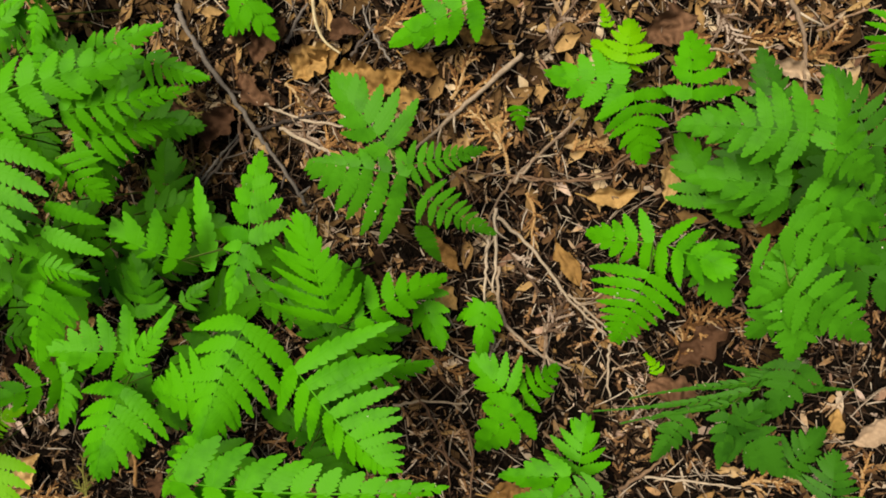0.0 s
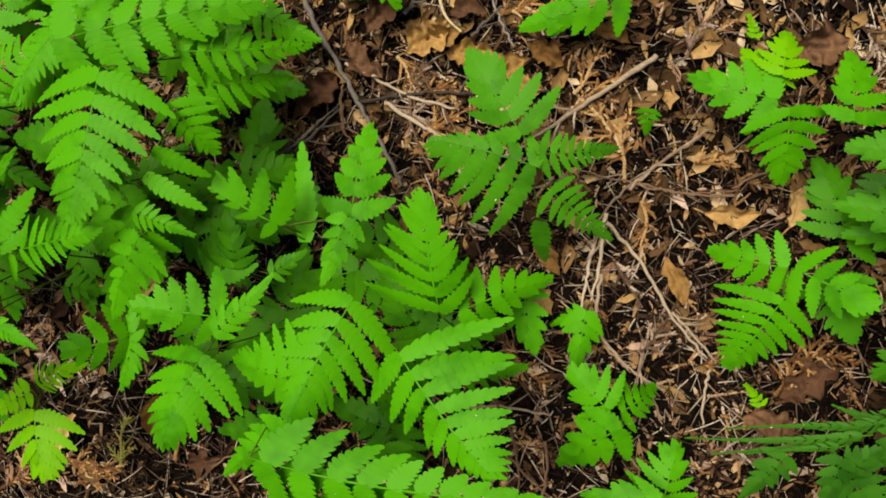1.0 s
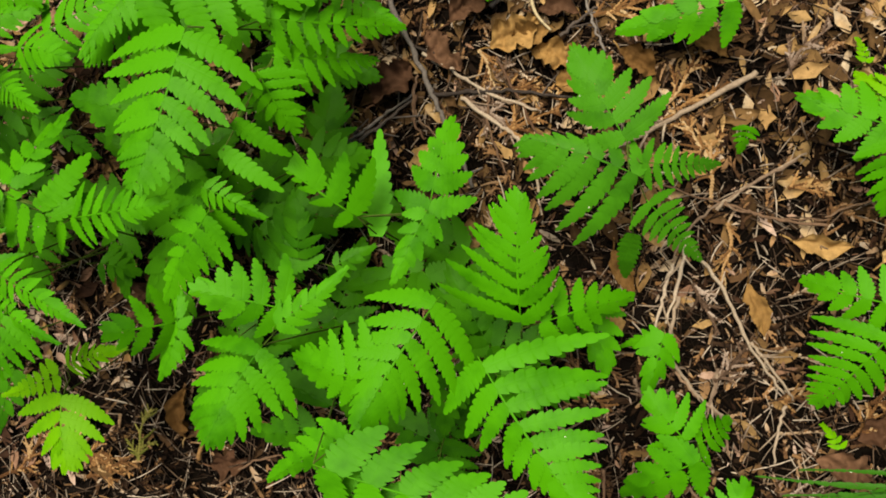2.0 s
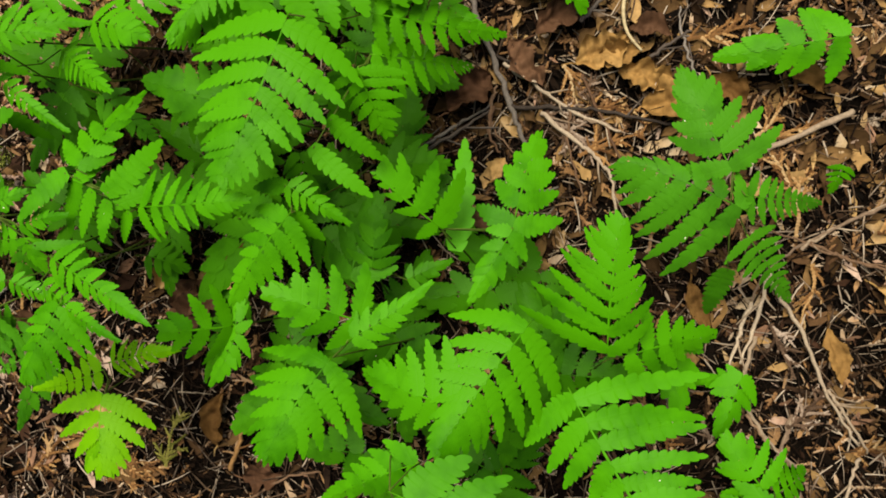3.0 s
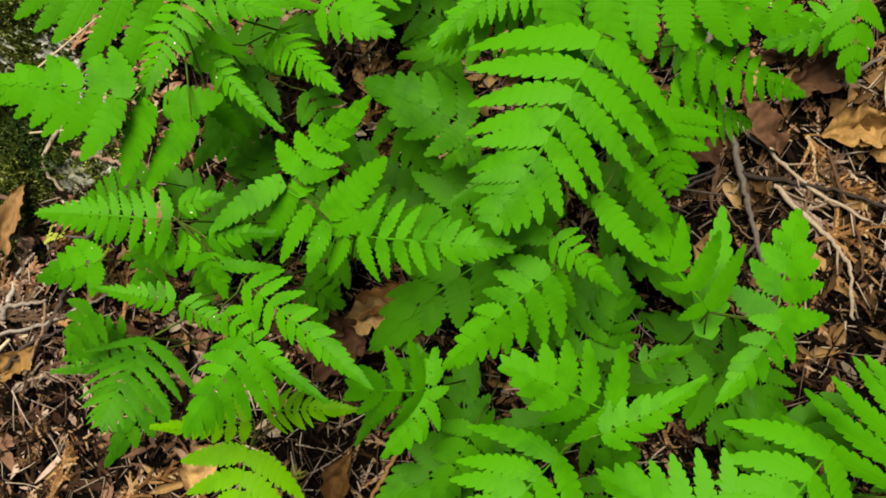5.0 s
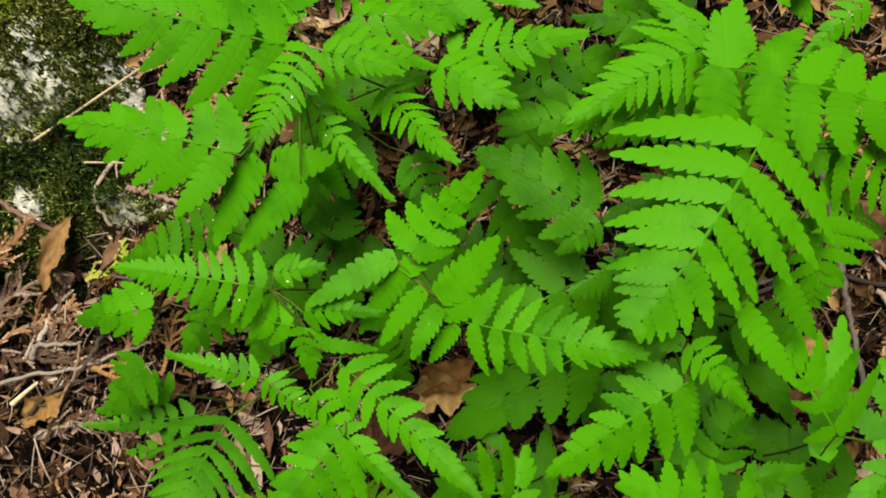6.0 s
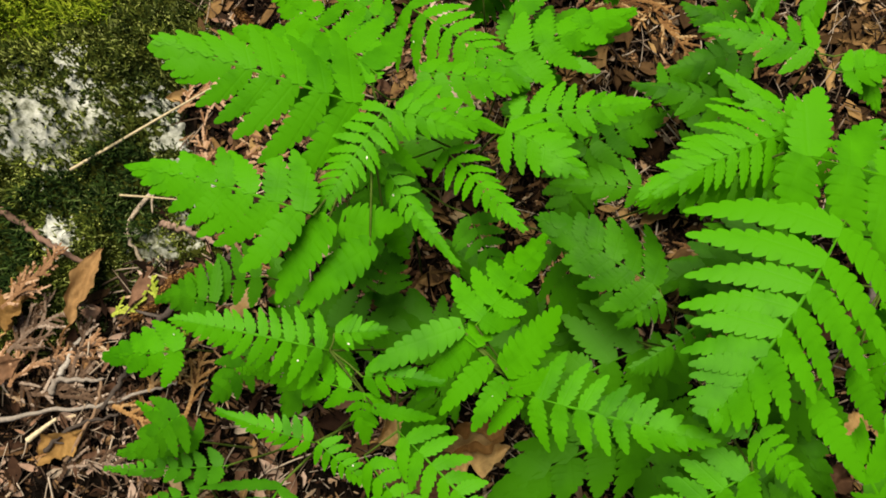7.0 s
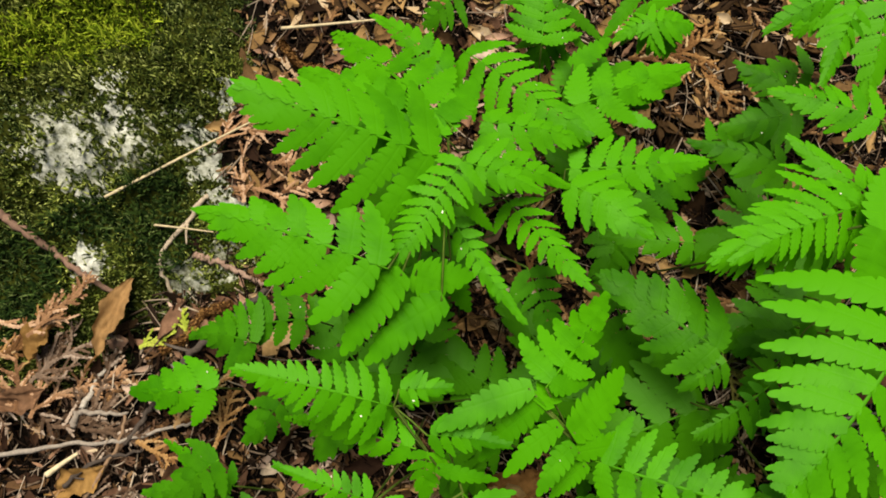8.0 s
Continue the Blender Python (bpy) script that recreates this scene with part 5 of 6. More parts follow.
f = fern(-0.412, 0.113, 0.042, "fresh", -0.425, 0.117)
pinna(f, (-0.412, 0.113, 0.045), (-0.352, 0.094, 0.035), 0.019, 0.028, 6, 72, 0.2)

f = fern(-0.432, 0.111, 0.097, "fresh", -0.460, 0.100)
pinna(f, (-0.432, 0.111, 0.100), (-0.368, 0.136, 0.080), 0.018, 0.027, 6, 72, 0.2)

f = fern(-0.642, 0.078, 0.103, "deep", -0.673, 0.118)
pinna(f, (-0.642, 0.078, 0.087), (-0.583, 0.151, 0.047), 0.036, 0.042, 4)

f = fern(-0.674, 0.126, 0.118, "deep", -0.697, 0.195)
pinna(f, (-0.674, 0.126, 0.102), (-0.669, 0.091, 0.075), 0.041, 0.041, 4)

f = fern(-0.640, 0.178, 0.067, "fresh", -0.647, 0.221)
pinna(f, (-0.640, 0.178, 0.071), (-0.598, 0.165, 0.044), 0.040, 0.040, 4)

f = fern(0.037, -0.075, 0.090, "fresh", 0.049, -0.086)
pinna(f, (0.037, -0.075, 0.094), (0.012, -0.141, 0.054), 0.045, 0.051, 6)
pinna(f, (0.040, -0.055, 0.080), (-0.013, -0.049, 0.040), 0.030, 0.030, 4)
pinna(f, (0.044, -0.055, 0.075), (0.096, -0.073, 0.102), 0.033, 0.038, 4)

f = fern(0.020, 0.084, 0.066, "yellow", 0.027, 0.094)
pinna(f, (0.020, 0.084, 0.070), (0.024, 0.121, 0.050), 0.028, 0.028, 4)
pinna(f, (0.016, 0.084, 0.065), (-0.007, 0.107, 0.045), 0.020, 0.020, 5)
pinna(f, (0.020, 0.084, 0.065), (0.037, 0.102, 0.045), 0.017, 0.017, 5)

f = fern(0.020, 0.067, 0.066, "fresh", 0.027, 0.075)
pinna(f, (0.020, 0.067, 0.070), (-0.044, 0.083, 0.050), 0.033, 0.036, 4)
pinna(f, (0.024, 0.061, 0.084), (0.033, 0.005, 0.050), 0.038, 0.038, 5)

f = fern(0.066, 0.052, 0.088, "fresh", 0.082, 0.062)
pinna(f, (0.066, 0.052, 0.092), (0.066, 0.109, 0.052), 0.024, 0.043, 4)

f = fern(0.133, 0.022, 0.149, "cool", 0.177, 0.030)
pinna(f, (0.133, 0.022, 0.153), (0.051, 0.031, 0.126), 0.034, 0.039, 6)
pinna(f, (0.147, 0.011, 0.153), (0.149, 0.063, 0.126), 0.025, 0.027, 4)
pinna(f, (0.145, 0.015, 0.153), (0.178, -0.011, 0.126), 0.022, 0.025, 5)

f = fern(0.132, -0.013, 0.103, "cool", 0.159, -0.014)
pinna(f, (0.132, -0.013, 0.107), (0.064, -0.006, 0.080), 0.032, 0.034, 5)

f = fern(0.121, -0.076, 0.153, "cool", 0.163, -0.097)
pinna(f, (0.117, -0.037, 0.157), (0.184, -0.064, 0.130), 0.027, 0.029, 6)
pinna(f, (0.121, -0.076, 0.157), (0.178, -0.118, 0.130), 0.034, 0.034, 6)
pinna(f, (0.134, -0.085, 0.147), (0.131, -0.136, 0.120), 0.030, 0.030, 5)
pinna(f, (0.134, -0.064, 0.147), (0.101, -0.096, 0.120), 0.025, 0.025, 5)

f = fern(-0.062, -0.192, 0.074, "fresh", -0.056, -0.214)
pinna(f, (-0.073, -0.184, 0.068), (-0.108, -0.154, 0.060), 0.029, 0.035, 4)
pinna(f, (-0.064, -0.185, 0.063), (-0.035, -0.167, 0.025), 0.026, 0.026, 4)
pinna(f, (-0.062, -0.192, 0.078), (-0.109, -0.246, 0.038), 0.034, 0.034, 4)

f = fern(-0.100, -0.111, 0.033, "fresh", -0.096, -0.115)
pinna(f, (-0.100, -0.111, 0.037), (-0.105, -0.165, 0.030), 0.023, 0.023, 4)

f = fern(-0.160, -0.101, 0.037, "fresh", -0.157, -0.104)
pinna(f, (-0.160, -0.101, 0.041), (-0.137, -0.153, 0.041), 0.030, 0.030, 4)

f = fern(-0.019, -0.264, 0.031, "fresh", -0.017, -0.276)
pinna(f, (-0.019, -0.264, 0.035), (-0.010, -0.216, 0.016), 0.041, 0.031, 4)

f = fern(-0.025, -0.253, 0.059, "fresh", -0.022, -0.277)
pinna(f, (-0.025, -0.253, 0.064), (-0.088, -0.262, 0.051), 0.024, 0.024, 4)

f = fern(0.105, -0.205, 0.049, "dimmed", 0.118, -0.221)
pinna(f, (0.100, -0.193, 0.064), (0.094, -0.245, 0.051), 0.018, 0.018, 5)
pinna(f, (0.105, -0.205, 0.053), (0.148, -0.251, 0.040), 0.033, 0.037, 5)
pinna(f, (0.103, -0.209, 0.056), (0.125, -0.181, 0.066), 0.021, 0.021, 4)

f = fern(0.147, -0.249, 0.032, "dimmed", 0.157, -0.261)
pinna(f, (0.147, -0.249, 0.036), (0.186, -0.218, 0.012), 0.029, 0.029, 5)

f = fern(0.128, -0.179, 0.036, "dimmed", 0.137, -0.189)
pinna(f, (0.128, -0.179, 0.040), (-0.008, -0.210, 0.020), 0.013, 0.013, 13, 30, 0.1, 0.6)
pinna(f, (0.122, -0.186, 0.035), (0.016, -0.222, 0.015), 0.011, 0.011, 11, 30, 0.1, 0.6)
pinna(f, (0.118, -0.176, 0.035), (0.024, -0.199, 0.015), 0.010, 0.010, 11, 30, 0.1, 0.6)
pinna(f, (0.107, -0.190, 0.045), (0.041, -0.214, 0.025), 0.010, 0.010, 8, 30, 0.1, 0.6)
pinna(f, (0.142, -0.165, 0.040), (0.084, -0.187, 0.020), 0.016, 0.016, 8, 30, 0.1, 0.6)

f = fern(-0.096, 0.145, 0.051, "fresh", -0.092, 0.160)
pinna(f, (-0.096, 0.145, 0.055), (-0.183, 0.115, 0.028), 0.035, 0.035, 5)

f = fern(-0.304, 0.168, 0.031, "fresh", -0.308, 0.180)
pinna(f, (-0.309, 0.166, 0.059), (-0.284, 0.124, 0.032), 0.026, 0.026, 3)
pinna(f, (-0.304, 0.168, 0.035), (-0.347, 0.136, 0.015), 0.028, 0.028, 5)

f = fern(0.210, 0.097, 0.093, "fresh", 0.244, 0.113)
pinna(f, (0.210, 0.097, 0.097), (0.196, 0.073, 0.070), 0.034, 0.034, 4)

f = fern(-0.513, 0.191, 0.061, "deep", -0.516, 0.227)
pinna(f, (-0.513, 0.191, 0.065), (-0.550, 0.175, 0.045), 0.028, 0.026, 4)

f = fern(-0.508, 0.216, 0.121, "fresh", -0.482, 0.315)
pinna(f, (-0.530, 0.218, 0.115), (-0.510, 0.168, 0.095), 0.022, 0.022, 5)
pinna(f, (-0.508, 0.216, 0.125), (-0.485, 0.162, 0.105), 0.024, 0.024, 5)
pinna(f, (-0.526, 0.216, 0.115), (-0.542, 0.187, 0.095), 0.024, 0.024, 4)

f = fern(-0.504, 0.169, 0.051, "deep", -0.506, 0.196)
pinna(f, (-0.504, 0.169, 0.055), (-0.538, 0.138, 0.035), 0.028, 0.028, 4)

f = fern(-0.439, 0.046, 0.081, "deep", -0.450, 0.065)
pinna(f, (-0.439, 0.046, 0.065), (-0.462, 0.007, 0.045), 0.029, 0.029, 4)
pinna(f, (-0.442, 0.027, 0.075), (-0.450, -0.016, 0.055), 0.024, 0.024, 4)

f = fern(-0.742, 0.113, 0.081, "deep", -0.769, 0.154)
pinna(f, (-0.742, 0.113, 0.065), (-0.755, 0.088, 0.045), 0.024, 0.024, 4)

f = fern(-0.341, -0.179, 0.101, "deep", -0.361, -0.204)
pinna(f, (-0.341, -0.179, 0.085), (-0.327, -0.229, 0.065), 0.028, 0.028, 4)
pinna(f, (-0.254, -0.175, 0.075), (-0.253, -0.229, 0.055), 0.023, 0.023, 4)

f = fern(0.075, -0.055, 0.071, "cool", 0.089, -0.061)
pinna(f, (0.075, -0.055, 0.075), (0.100, -0.108, 0.055), 0.033, 0.033, 5)

f = fern(0.139, -0.101, 0.081, "cool", 0.161, -0.115)
pinna(f, (0.139, -0.101, 0.085), (0.112, -0.131, 0.065), 0.028, 0.028, 5)

f = fern(0.139, -0.022, 0.071, "cool", 0.158, -0.024)
pinna(f, (0.139, -0.022, 0.075), (0.079, -0.028, 0.055), 0.028, 0.028, 5)

f = fern(0.148, -0.170, 0.031, "dimmed", 0.157, -0.179)
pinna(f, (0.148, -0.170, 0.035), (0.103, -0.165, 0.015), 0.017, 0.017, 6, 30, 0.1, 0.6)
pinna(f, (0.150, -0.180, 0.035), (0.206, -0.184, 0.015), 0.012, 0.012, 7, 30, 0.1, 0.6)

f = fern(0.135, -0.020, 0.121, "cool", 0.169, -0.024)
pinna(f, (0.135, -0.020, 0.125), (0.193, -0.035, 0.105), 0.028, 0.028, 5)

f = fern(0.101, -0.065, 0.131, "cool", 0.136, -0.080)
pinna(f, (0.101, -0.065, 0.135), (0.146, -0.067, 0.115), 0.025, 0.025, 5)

f = fern(0.182, -0.271, 0.041, "dimmed", 0.194, -0.289)
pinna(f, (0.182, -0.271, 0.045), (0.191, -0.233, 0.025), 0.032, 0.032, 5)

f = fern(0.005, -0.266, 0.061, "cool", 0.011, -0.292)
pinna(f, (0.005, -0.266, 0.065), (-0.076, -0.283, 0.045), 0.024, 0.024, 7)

f = fern(0.070, -0.206, 0.031, "dimmed", 0.077, -0.216)
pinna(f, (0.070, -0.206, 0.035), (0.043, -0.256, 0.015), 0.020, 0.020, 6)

f = fern(-0.102, -0.114, 0.031, "fresh", -0.098, -0.118)
pinna(f, (-0.102, -0.114, 0.035), (-0.129, -0.132, 0.015), 0.012, 0.012, 4)

f = fern(-0.069, 0.058, 0.026, "fresh", -0.066, 0.062)
pinna(f, (-0.069, 0.058, 0.030), (-0.068, 0.038, 0.010), 0.013, 0.013, 4)

f = fern(0.050, -0.174, 0.016, "yellow", 0.054, -0.178)
pinna(f, (0.050, -0.174, 0.020), (0.038, -0.161, 0.000), 0.009, 0.009, 4)

f = fern(0.006, 0.120, 0.021, "yellow", 0.008, 0.124)
pinna(f, (0.006, 0.120, 0.025), (0.001, 0.144, 0.005), 0.008, 0.008, 4)

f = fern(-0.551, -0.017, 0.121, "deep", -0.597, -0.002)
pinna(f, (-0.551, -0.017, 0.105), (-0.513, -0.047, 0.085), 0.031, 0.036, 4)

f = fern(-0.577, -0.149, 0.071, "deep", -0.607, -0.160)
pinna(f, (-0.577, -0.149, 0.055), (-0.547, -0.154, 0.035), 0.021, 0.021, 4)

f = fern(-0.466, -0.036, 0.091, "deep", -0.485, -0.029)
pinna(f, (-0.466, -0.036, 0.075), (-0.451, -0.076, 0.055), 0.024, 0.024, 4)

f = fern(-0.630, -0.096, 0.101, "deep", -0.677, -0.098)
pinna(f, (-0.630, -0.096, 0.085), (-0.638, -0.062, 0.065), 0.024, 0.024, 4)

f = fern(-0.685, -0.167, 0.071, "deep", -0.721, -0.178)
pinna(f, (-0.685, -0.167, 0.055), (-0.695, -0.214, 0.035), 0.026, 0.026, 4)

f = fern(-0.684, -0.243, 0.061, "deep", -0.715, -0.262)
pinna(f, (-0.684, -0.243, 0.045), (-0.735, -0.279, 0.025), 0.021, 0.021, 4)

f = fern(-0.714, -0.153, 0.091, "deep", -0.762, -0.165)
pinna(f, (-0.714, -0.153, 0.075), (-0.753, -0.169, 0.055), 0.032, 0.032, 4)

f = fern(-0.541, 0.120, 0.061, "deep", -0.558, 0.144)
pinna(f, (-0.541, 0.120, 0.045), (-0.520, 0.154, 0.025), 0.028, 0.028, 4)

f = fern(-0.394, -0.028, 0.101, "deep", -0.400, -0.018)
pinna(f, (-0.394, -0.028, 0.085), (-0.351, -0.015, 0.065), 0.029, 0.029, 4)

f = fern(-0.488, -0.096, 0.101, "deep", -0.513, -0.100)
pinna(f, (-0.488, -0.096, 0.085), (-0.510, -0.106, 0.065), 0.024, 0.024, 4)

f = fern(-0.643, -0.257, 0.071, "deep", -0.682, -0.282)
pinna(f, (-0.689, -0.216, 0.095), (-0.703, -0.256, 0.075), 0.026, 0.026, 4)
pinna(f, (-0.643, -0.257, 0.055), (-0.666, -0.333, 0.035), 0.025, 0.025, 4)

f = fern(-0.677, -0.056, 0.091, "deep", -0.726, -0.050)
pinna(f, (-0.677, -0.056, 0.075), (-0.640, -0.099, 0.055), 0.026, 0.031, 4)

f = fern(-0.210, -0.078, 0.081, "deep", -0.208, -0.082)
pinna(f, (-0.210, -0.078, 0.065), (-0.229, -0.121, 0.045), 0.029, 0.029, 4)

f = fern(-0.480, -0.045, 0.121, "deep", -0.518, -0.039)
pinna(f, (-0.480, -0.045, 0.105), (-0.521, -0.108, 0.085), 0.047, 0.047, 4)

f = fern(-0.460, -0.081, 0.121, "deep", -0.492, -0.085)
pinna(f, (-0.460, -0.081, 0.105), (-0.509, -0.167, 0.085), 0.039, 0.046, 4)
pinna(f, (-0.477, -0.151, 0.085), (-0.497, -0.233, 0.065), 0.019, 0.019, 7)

f = fern(0.155, -0.151, 0.051, "dimmed", 0.170, -0.163)
pinna(f, (0.155, -0.151, 0.055), (0.131, -0.207, 0.035), 0.027, 0.027, 5)

# low filler ferns added in the gaps, in shade-darkened greens
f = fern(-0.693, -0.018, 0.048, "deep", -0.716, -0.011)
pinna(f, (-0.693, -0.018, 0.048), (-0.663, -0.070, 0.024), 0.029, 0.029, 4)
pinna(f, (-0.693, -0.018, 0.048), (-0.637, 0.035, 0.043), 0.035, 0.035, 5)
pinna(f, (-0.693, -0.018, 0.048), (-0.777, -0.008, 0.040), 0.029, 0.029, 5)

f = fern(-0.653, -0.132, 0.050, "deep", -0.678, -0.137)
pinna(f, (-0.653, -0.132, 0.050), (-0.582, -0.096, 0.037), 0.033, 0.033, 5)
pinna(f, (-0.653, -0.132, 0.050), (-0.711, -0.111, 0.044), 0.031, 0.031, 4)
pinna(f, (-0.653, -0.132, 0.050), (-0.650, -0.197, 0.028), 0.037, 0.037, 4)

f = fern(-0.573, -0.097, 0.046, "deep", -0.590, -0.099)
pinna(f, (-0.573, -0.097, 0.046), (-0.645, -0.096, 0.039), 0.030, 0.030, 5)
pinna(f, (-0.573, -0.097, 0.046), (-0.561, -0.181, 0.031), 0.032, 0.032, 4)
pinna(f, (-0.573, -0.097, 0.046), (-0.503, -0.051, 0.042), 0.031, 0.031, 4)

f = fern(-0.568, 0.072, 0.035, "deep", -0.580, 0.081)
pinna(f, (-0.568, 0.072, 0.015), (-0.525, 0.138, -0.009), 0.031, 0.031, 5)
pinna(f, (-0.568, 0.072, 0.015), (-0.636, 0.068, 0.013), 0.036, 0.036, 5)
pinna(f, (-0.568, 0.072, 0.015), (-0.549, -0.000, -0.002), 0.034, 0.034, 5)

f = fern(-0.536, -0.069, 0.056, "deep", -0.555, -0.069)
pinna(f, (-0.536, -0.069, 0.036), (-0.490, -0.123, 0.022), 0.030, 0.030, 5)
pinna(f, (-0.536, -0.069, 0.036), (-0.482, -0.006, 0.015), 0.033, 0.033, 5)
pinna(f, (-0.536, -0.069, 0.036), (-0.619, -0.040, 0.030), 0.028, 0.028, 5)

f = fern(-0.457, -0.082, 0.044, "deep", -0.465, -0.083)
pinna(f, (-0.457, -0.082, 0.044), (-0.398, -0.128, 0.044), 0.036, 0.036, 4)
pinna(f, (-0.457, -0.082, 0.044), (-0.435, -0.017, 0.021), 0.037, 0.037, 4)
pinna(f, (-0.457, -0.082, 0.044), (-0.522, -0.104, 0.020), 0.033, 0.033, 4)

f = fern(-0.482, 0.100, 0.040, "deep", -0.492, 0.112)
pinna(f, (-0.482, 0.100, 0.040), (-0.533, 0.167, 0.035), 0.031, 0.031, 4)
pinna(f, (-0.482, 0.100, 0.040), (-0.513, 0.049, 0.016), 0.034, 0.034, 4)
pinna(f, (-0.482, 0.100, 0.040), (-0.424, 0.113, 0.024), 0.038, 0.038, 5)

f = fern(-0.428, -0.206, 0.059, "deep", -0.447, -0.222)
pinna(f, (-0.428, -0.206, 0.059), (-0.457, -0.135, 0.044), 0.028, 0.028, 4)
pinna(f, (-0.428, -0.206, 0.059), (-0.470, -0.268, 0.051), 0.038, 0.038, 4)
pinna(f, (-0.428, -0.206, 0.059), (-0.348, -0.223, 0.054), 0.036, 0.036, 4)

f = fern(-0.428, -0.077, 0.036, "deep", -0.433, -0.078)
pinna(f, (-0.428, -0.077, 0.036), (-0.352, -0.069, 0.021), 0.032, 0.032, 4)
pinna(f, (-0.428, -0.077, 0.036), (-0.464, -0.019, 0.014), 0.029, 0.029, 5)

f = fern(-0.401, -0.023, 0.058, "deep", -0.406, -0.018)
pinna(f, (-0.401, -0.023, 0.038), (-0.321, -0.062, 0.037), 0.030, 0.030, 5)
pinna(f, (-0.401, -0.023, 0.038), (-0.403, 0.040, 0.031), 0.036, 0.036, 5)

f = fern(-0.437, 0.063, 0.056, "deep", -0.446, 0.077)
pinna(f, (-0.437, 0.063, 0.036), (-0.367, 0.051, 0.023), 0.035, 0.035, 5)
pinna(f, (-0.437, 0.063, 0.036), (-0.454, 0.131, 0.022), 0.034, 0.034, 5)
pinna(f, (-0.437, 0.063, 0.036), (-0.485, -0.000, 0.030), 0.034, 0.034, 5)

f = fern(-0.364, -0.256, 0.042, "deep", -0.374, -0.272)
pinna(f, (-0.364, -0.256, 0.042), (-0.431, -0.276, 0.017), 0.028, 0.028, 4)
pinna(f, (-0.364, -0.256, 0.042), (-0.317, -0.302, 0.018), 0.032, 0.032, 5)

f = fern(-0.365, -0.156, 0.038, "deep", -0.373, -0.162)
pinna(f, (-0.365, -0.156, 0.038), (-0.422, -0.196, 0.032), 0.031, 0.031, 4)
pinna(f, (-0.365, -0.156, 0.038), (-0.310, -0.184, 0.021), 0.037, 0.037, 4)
pinna(f, (-0.365, -0.156, 0.038), (-0.359, -0.086, 0.015), 0.037, 0.037, 5)

f = fern(-0.297, -0.101, 0.044, "deep", -0.301, -0.105)
pinna(f, (-0.297, -0.101, 0.044), (-0.361, -0.129, 0.035), 0.029, 0.029, 4)
pinna(f, (-0.297, -0.101, 0.044), (-0.227, -0.150, 0.034), 0.032, 0.032, 4)

f = fern(-0.258, -0.242, 0.049, "deep", -0.265, -0.259)
pinna(f, (-0.258, -0.242, 0.029), (-0.226, -0.185, 0.027), 0.029, 0.029, 5)
pinna(f, (-0.258, -0.242, 0.029), (-0.328, -0.227, 0.012), 0.029, 0.029, 5)
pinna(f, (-0.258, -0.242, 0.029), (-0.237, -0.303, 0.015), 0.037, 0.037, 5)

f = fern(-0.231, -0.148, 0.053, "deep", -0.231, -0.157)
pinna(f, (-0.231, -0.148, 0.053), (-0.164, -0.134, 0.050), 0.033, 0.033, 5)
pinna(f, (-0.231, -0.148, 0.053), (-0.277, -0.089, 0.048), 0.035, 0.035, 5)
pinna(f, (-0.231, -0.148, 0.053), (-0.247, -0.215, 0.032), 0.031, 0.031, 4)

f = fern(-0.267, -0.078, 0.038, "deep", -0.269, -0.080)
pinna(f, (-0.267, -0.078, 0.018), (-0.352, -0.075, -0.006), 0.035, 0.035, 5)
pinna(f, (-0.267, -0.078, 0.018), (-0.224, -0.128, 0.011), 0.030, 0.030, 5)

f = fern(0.086, -0.029, 0.046, "deep", 0.095, -0.031)
pinna(f, (0.086, -0.029, 0.046), (0.163, -0.004, 0.024), 0.030, 0.030, 5)
pinna(f, (0.086, -0.029, 0.046), (0.062, 0.031, 0.023), 0.036, 0.036, 5)

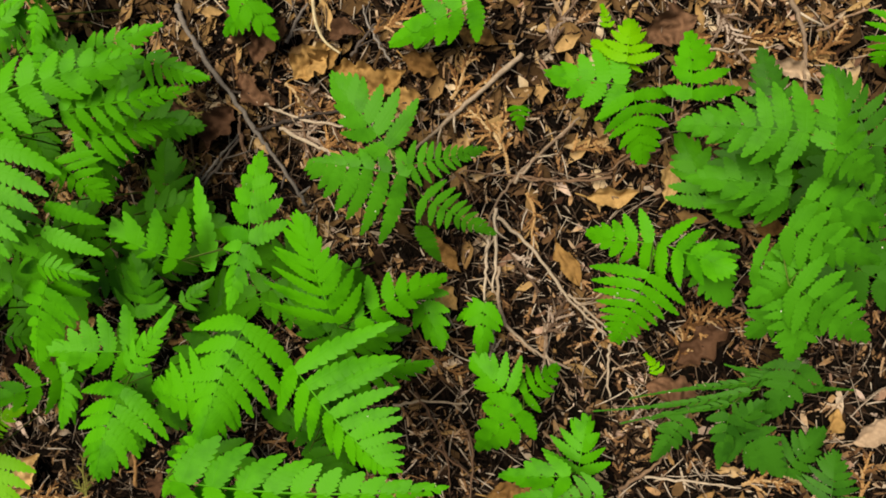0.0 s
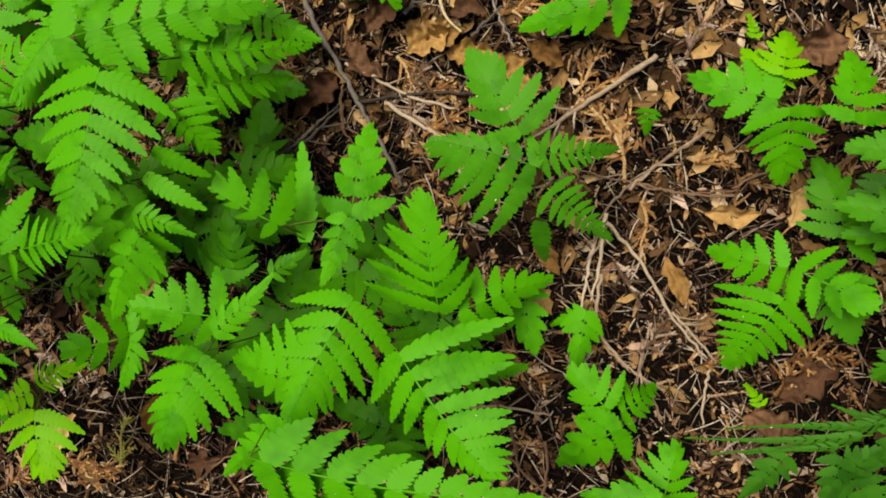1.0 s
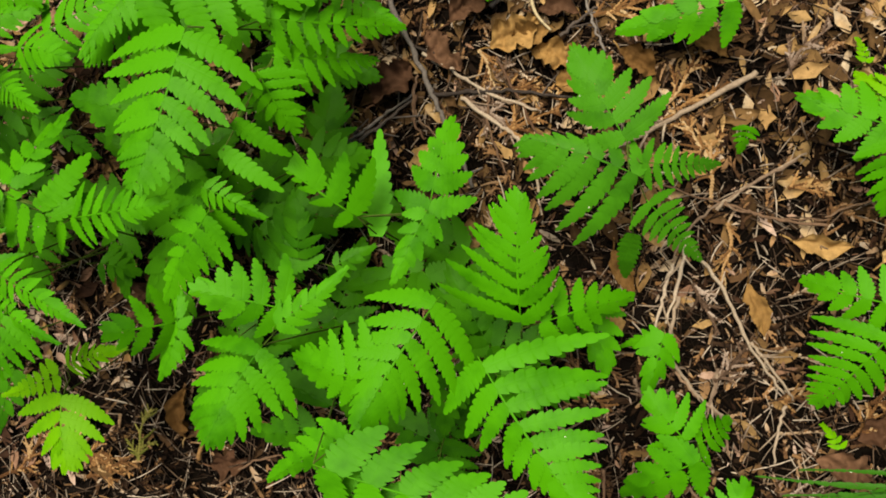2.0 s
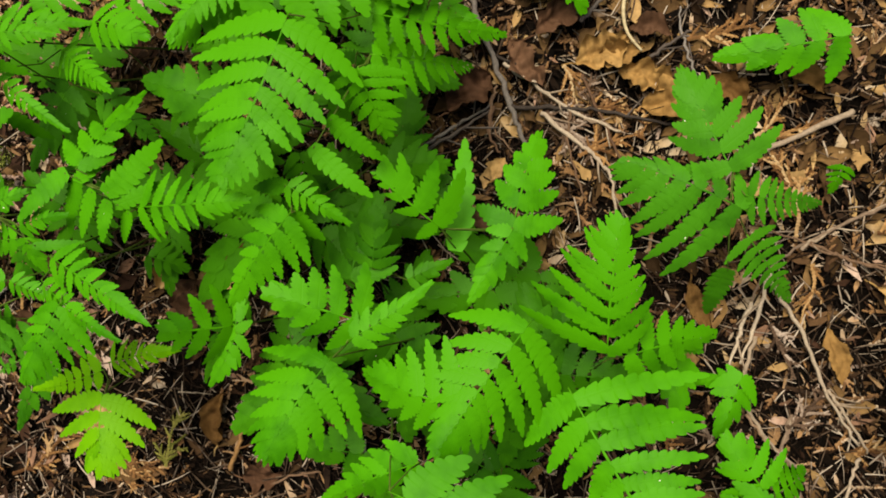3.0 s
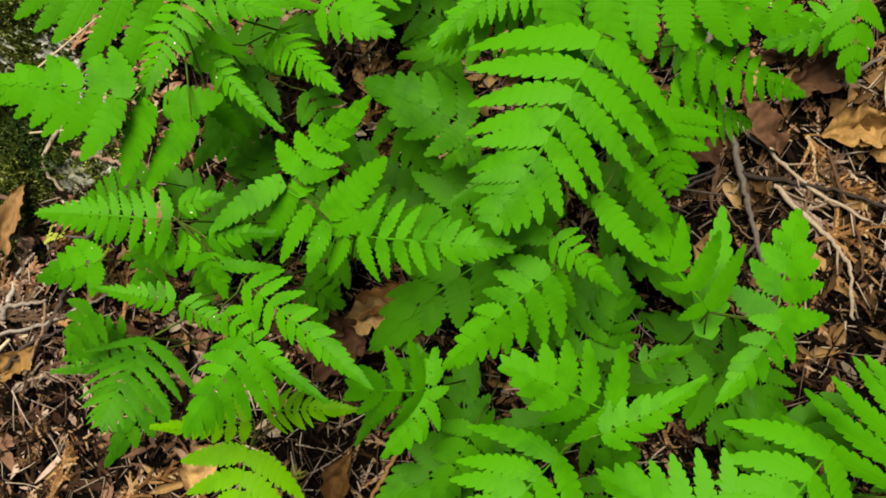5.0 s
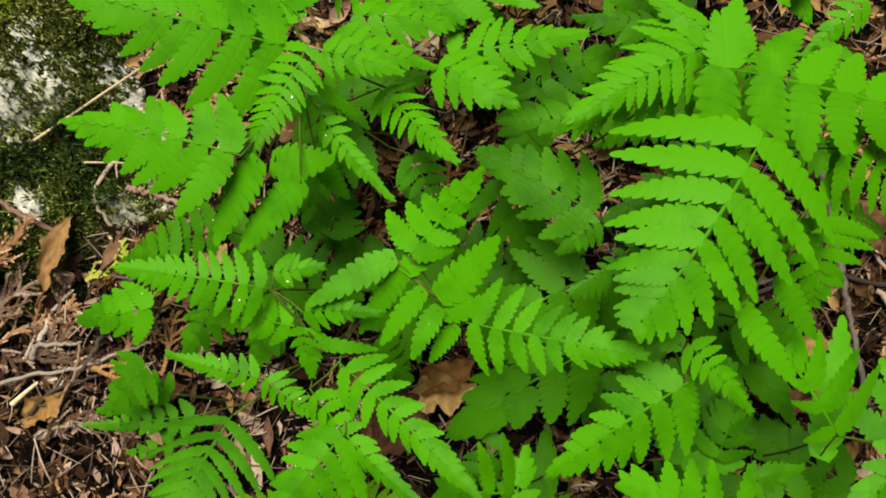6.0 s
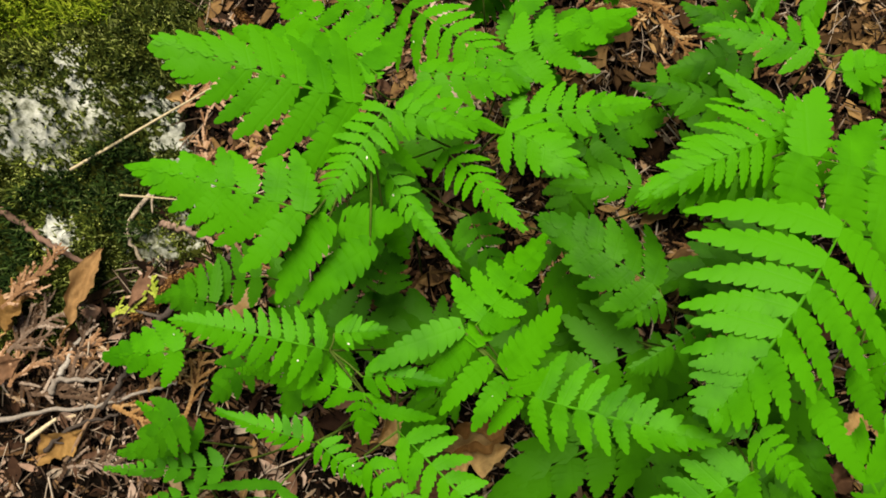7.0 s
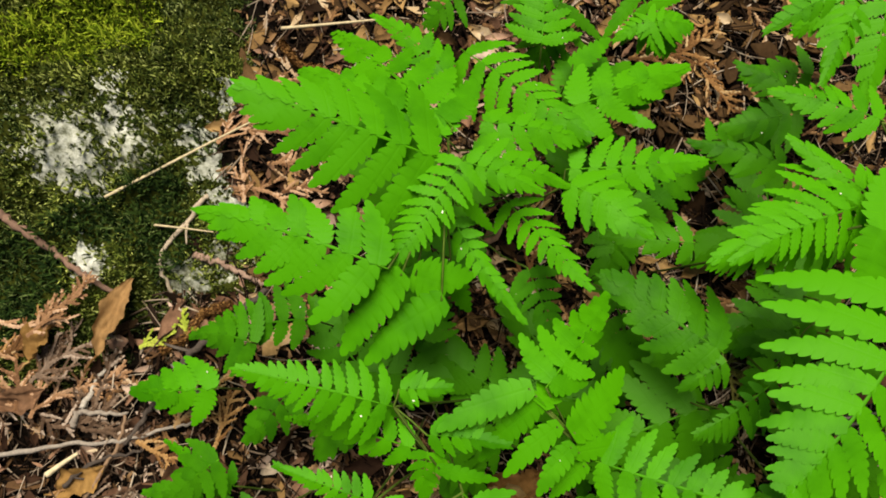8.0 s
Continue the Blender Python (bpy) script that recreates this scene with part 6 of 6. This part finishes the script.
f = fern(0.138, 0.029, 0.051, "dimmed", 0.150, 0.032)
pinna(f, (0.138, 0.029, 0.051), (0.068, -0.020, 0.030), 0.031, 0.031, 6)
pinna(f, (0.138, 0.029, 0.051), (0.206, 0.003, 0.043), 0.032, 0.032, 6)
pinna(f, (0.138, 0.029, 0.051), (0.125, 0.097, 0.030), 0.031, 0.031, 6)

f = fern(0.199, -0.081, 0.032, "dimmed", 0.209, -0.085)
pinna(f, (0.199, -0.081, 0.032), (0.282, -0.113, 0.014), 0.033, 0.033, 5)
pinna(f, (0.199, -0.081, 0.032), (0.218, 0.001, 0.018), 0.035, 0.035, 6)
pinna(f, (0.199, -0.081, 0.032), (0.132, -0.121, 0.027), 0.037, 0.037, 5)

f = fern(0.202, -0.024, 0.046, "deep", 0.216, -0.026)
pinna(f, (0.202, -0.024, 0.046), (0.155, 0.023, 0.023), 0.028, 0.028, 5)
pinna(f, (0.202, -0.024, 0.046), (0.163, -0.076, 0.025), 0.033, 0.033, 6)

f = fern(0.200, 0.016, 0.052, "dimmed", 0.216, 0.018)
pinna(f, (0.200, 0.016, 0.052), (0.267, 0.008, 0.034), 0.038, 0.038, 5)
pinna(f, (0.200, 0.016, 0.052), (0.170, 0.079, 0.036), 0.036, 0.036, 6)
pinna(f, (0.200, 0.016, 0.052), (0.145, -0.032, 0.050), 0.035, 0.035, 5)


# ---- pale specks on the fern leaves ----
PALE_SPECK = litter_material("pale_speck", [(0.0, (0.5, 0.5, 0.4)), (1.0, (0.75, 0.75, 0.68))], 0.6)


def build_specks():
    verts, faces = [], []
    for c in SPECKS:
        r, turn, long = luck.uniform(0.0002, 0.00045), luck.uniform(0, 6.28), luck.uniform(1.0, 2.2)
        b = len(verts)
        verts.append((c.x, c.y, c.z + r * 0.5))
        for k in range(6):
            w = k * math.pi / 3
            dx, dy = r * long * math.cos(w), r * math.sin(w)
            verts.append((c.x + dx * math.cos(turn) - dy * math.sin(turn), c.y + dx * math.sin(turn) + dy * math.cos(turn), c.z - 0.0002))
        faces += [(b, b + 1 + k, b + 1 + (k + 1) % 6) for k in range(6)]
    ob = new("leaf_specks", mesh_from("leaf_specks", verts, faces, [PALE_SPECK]))
    tagged(ob, "tiny pale specks on the fern leaves", "debris", kind="stuff")


build_specks()
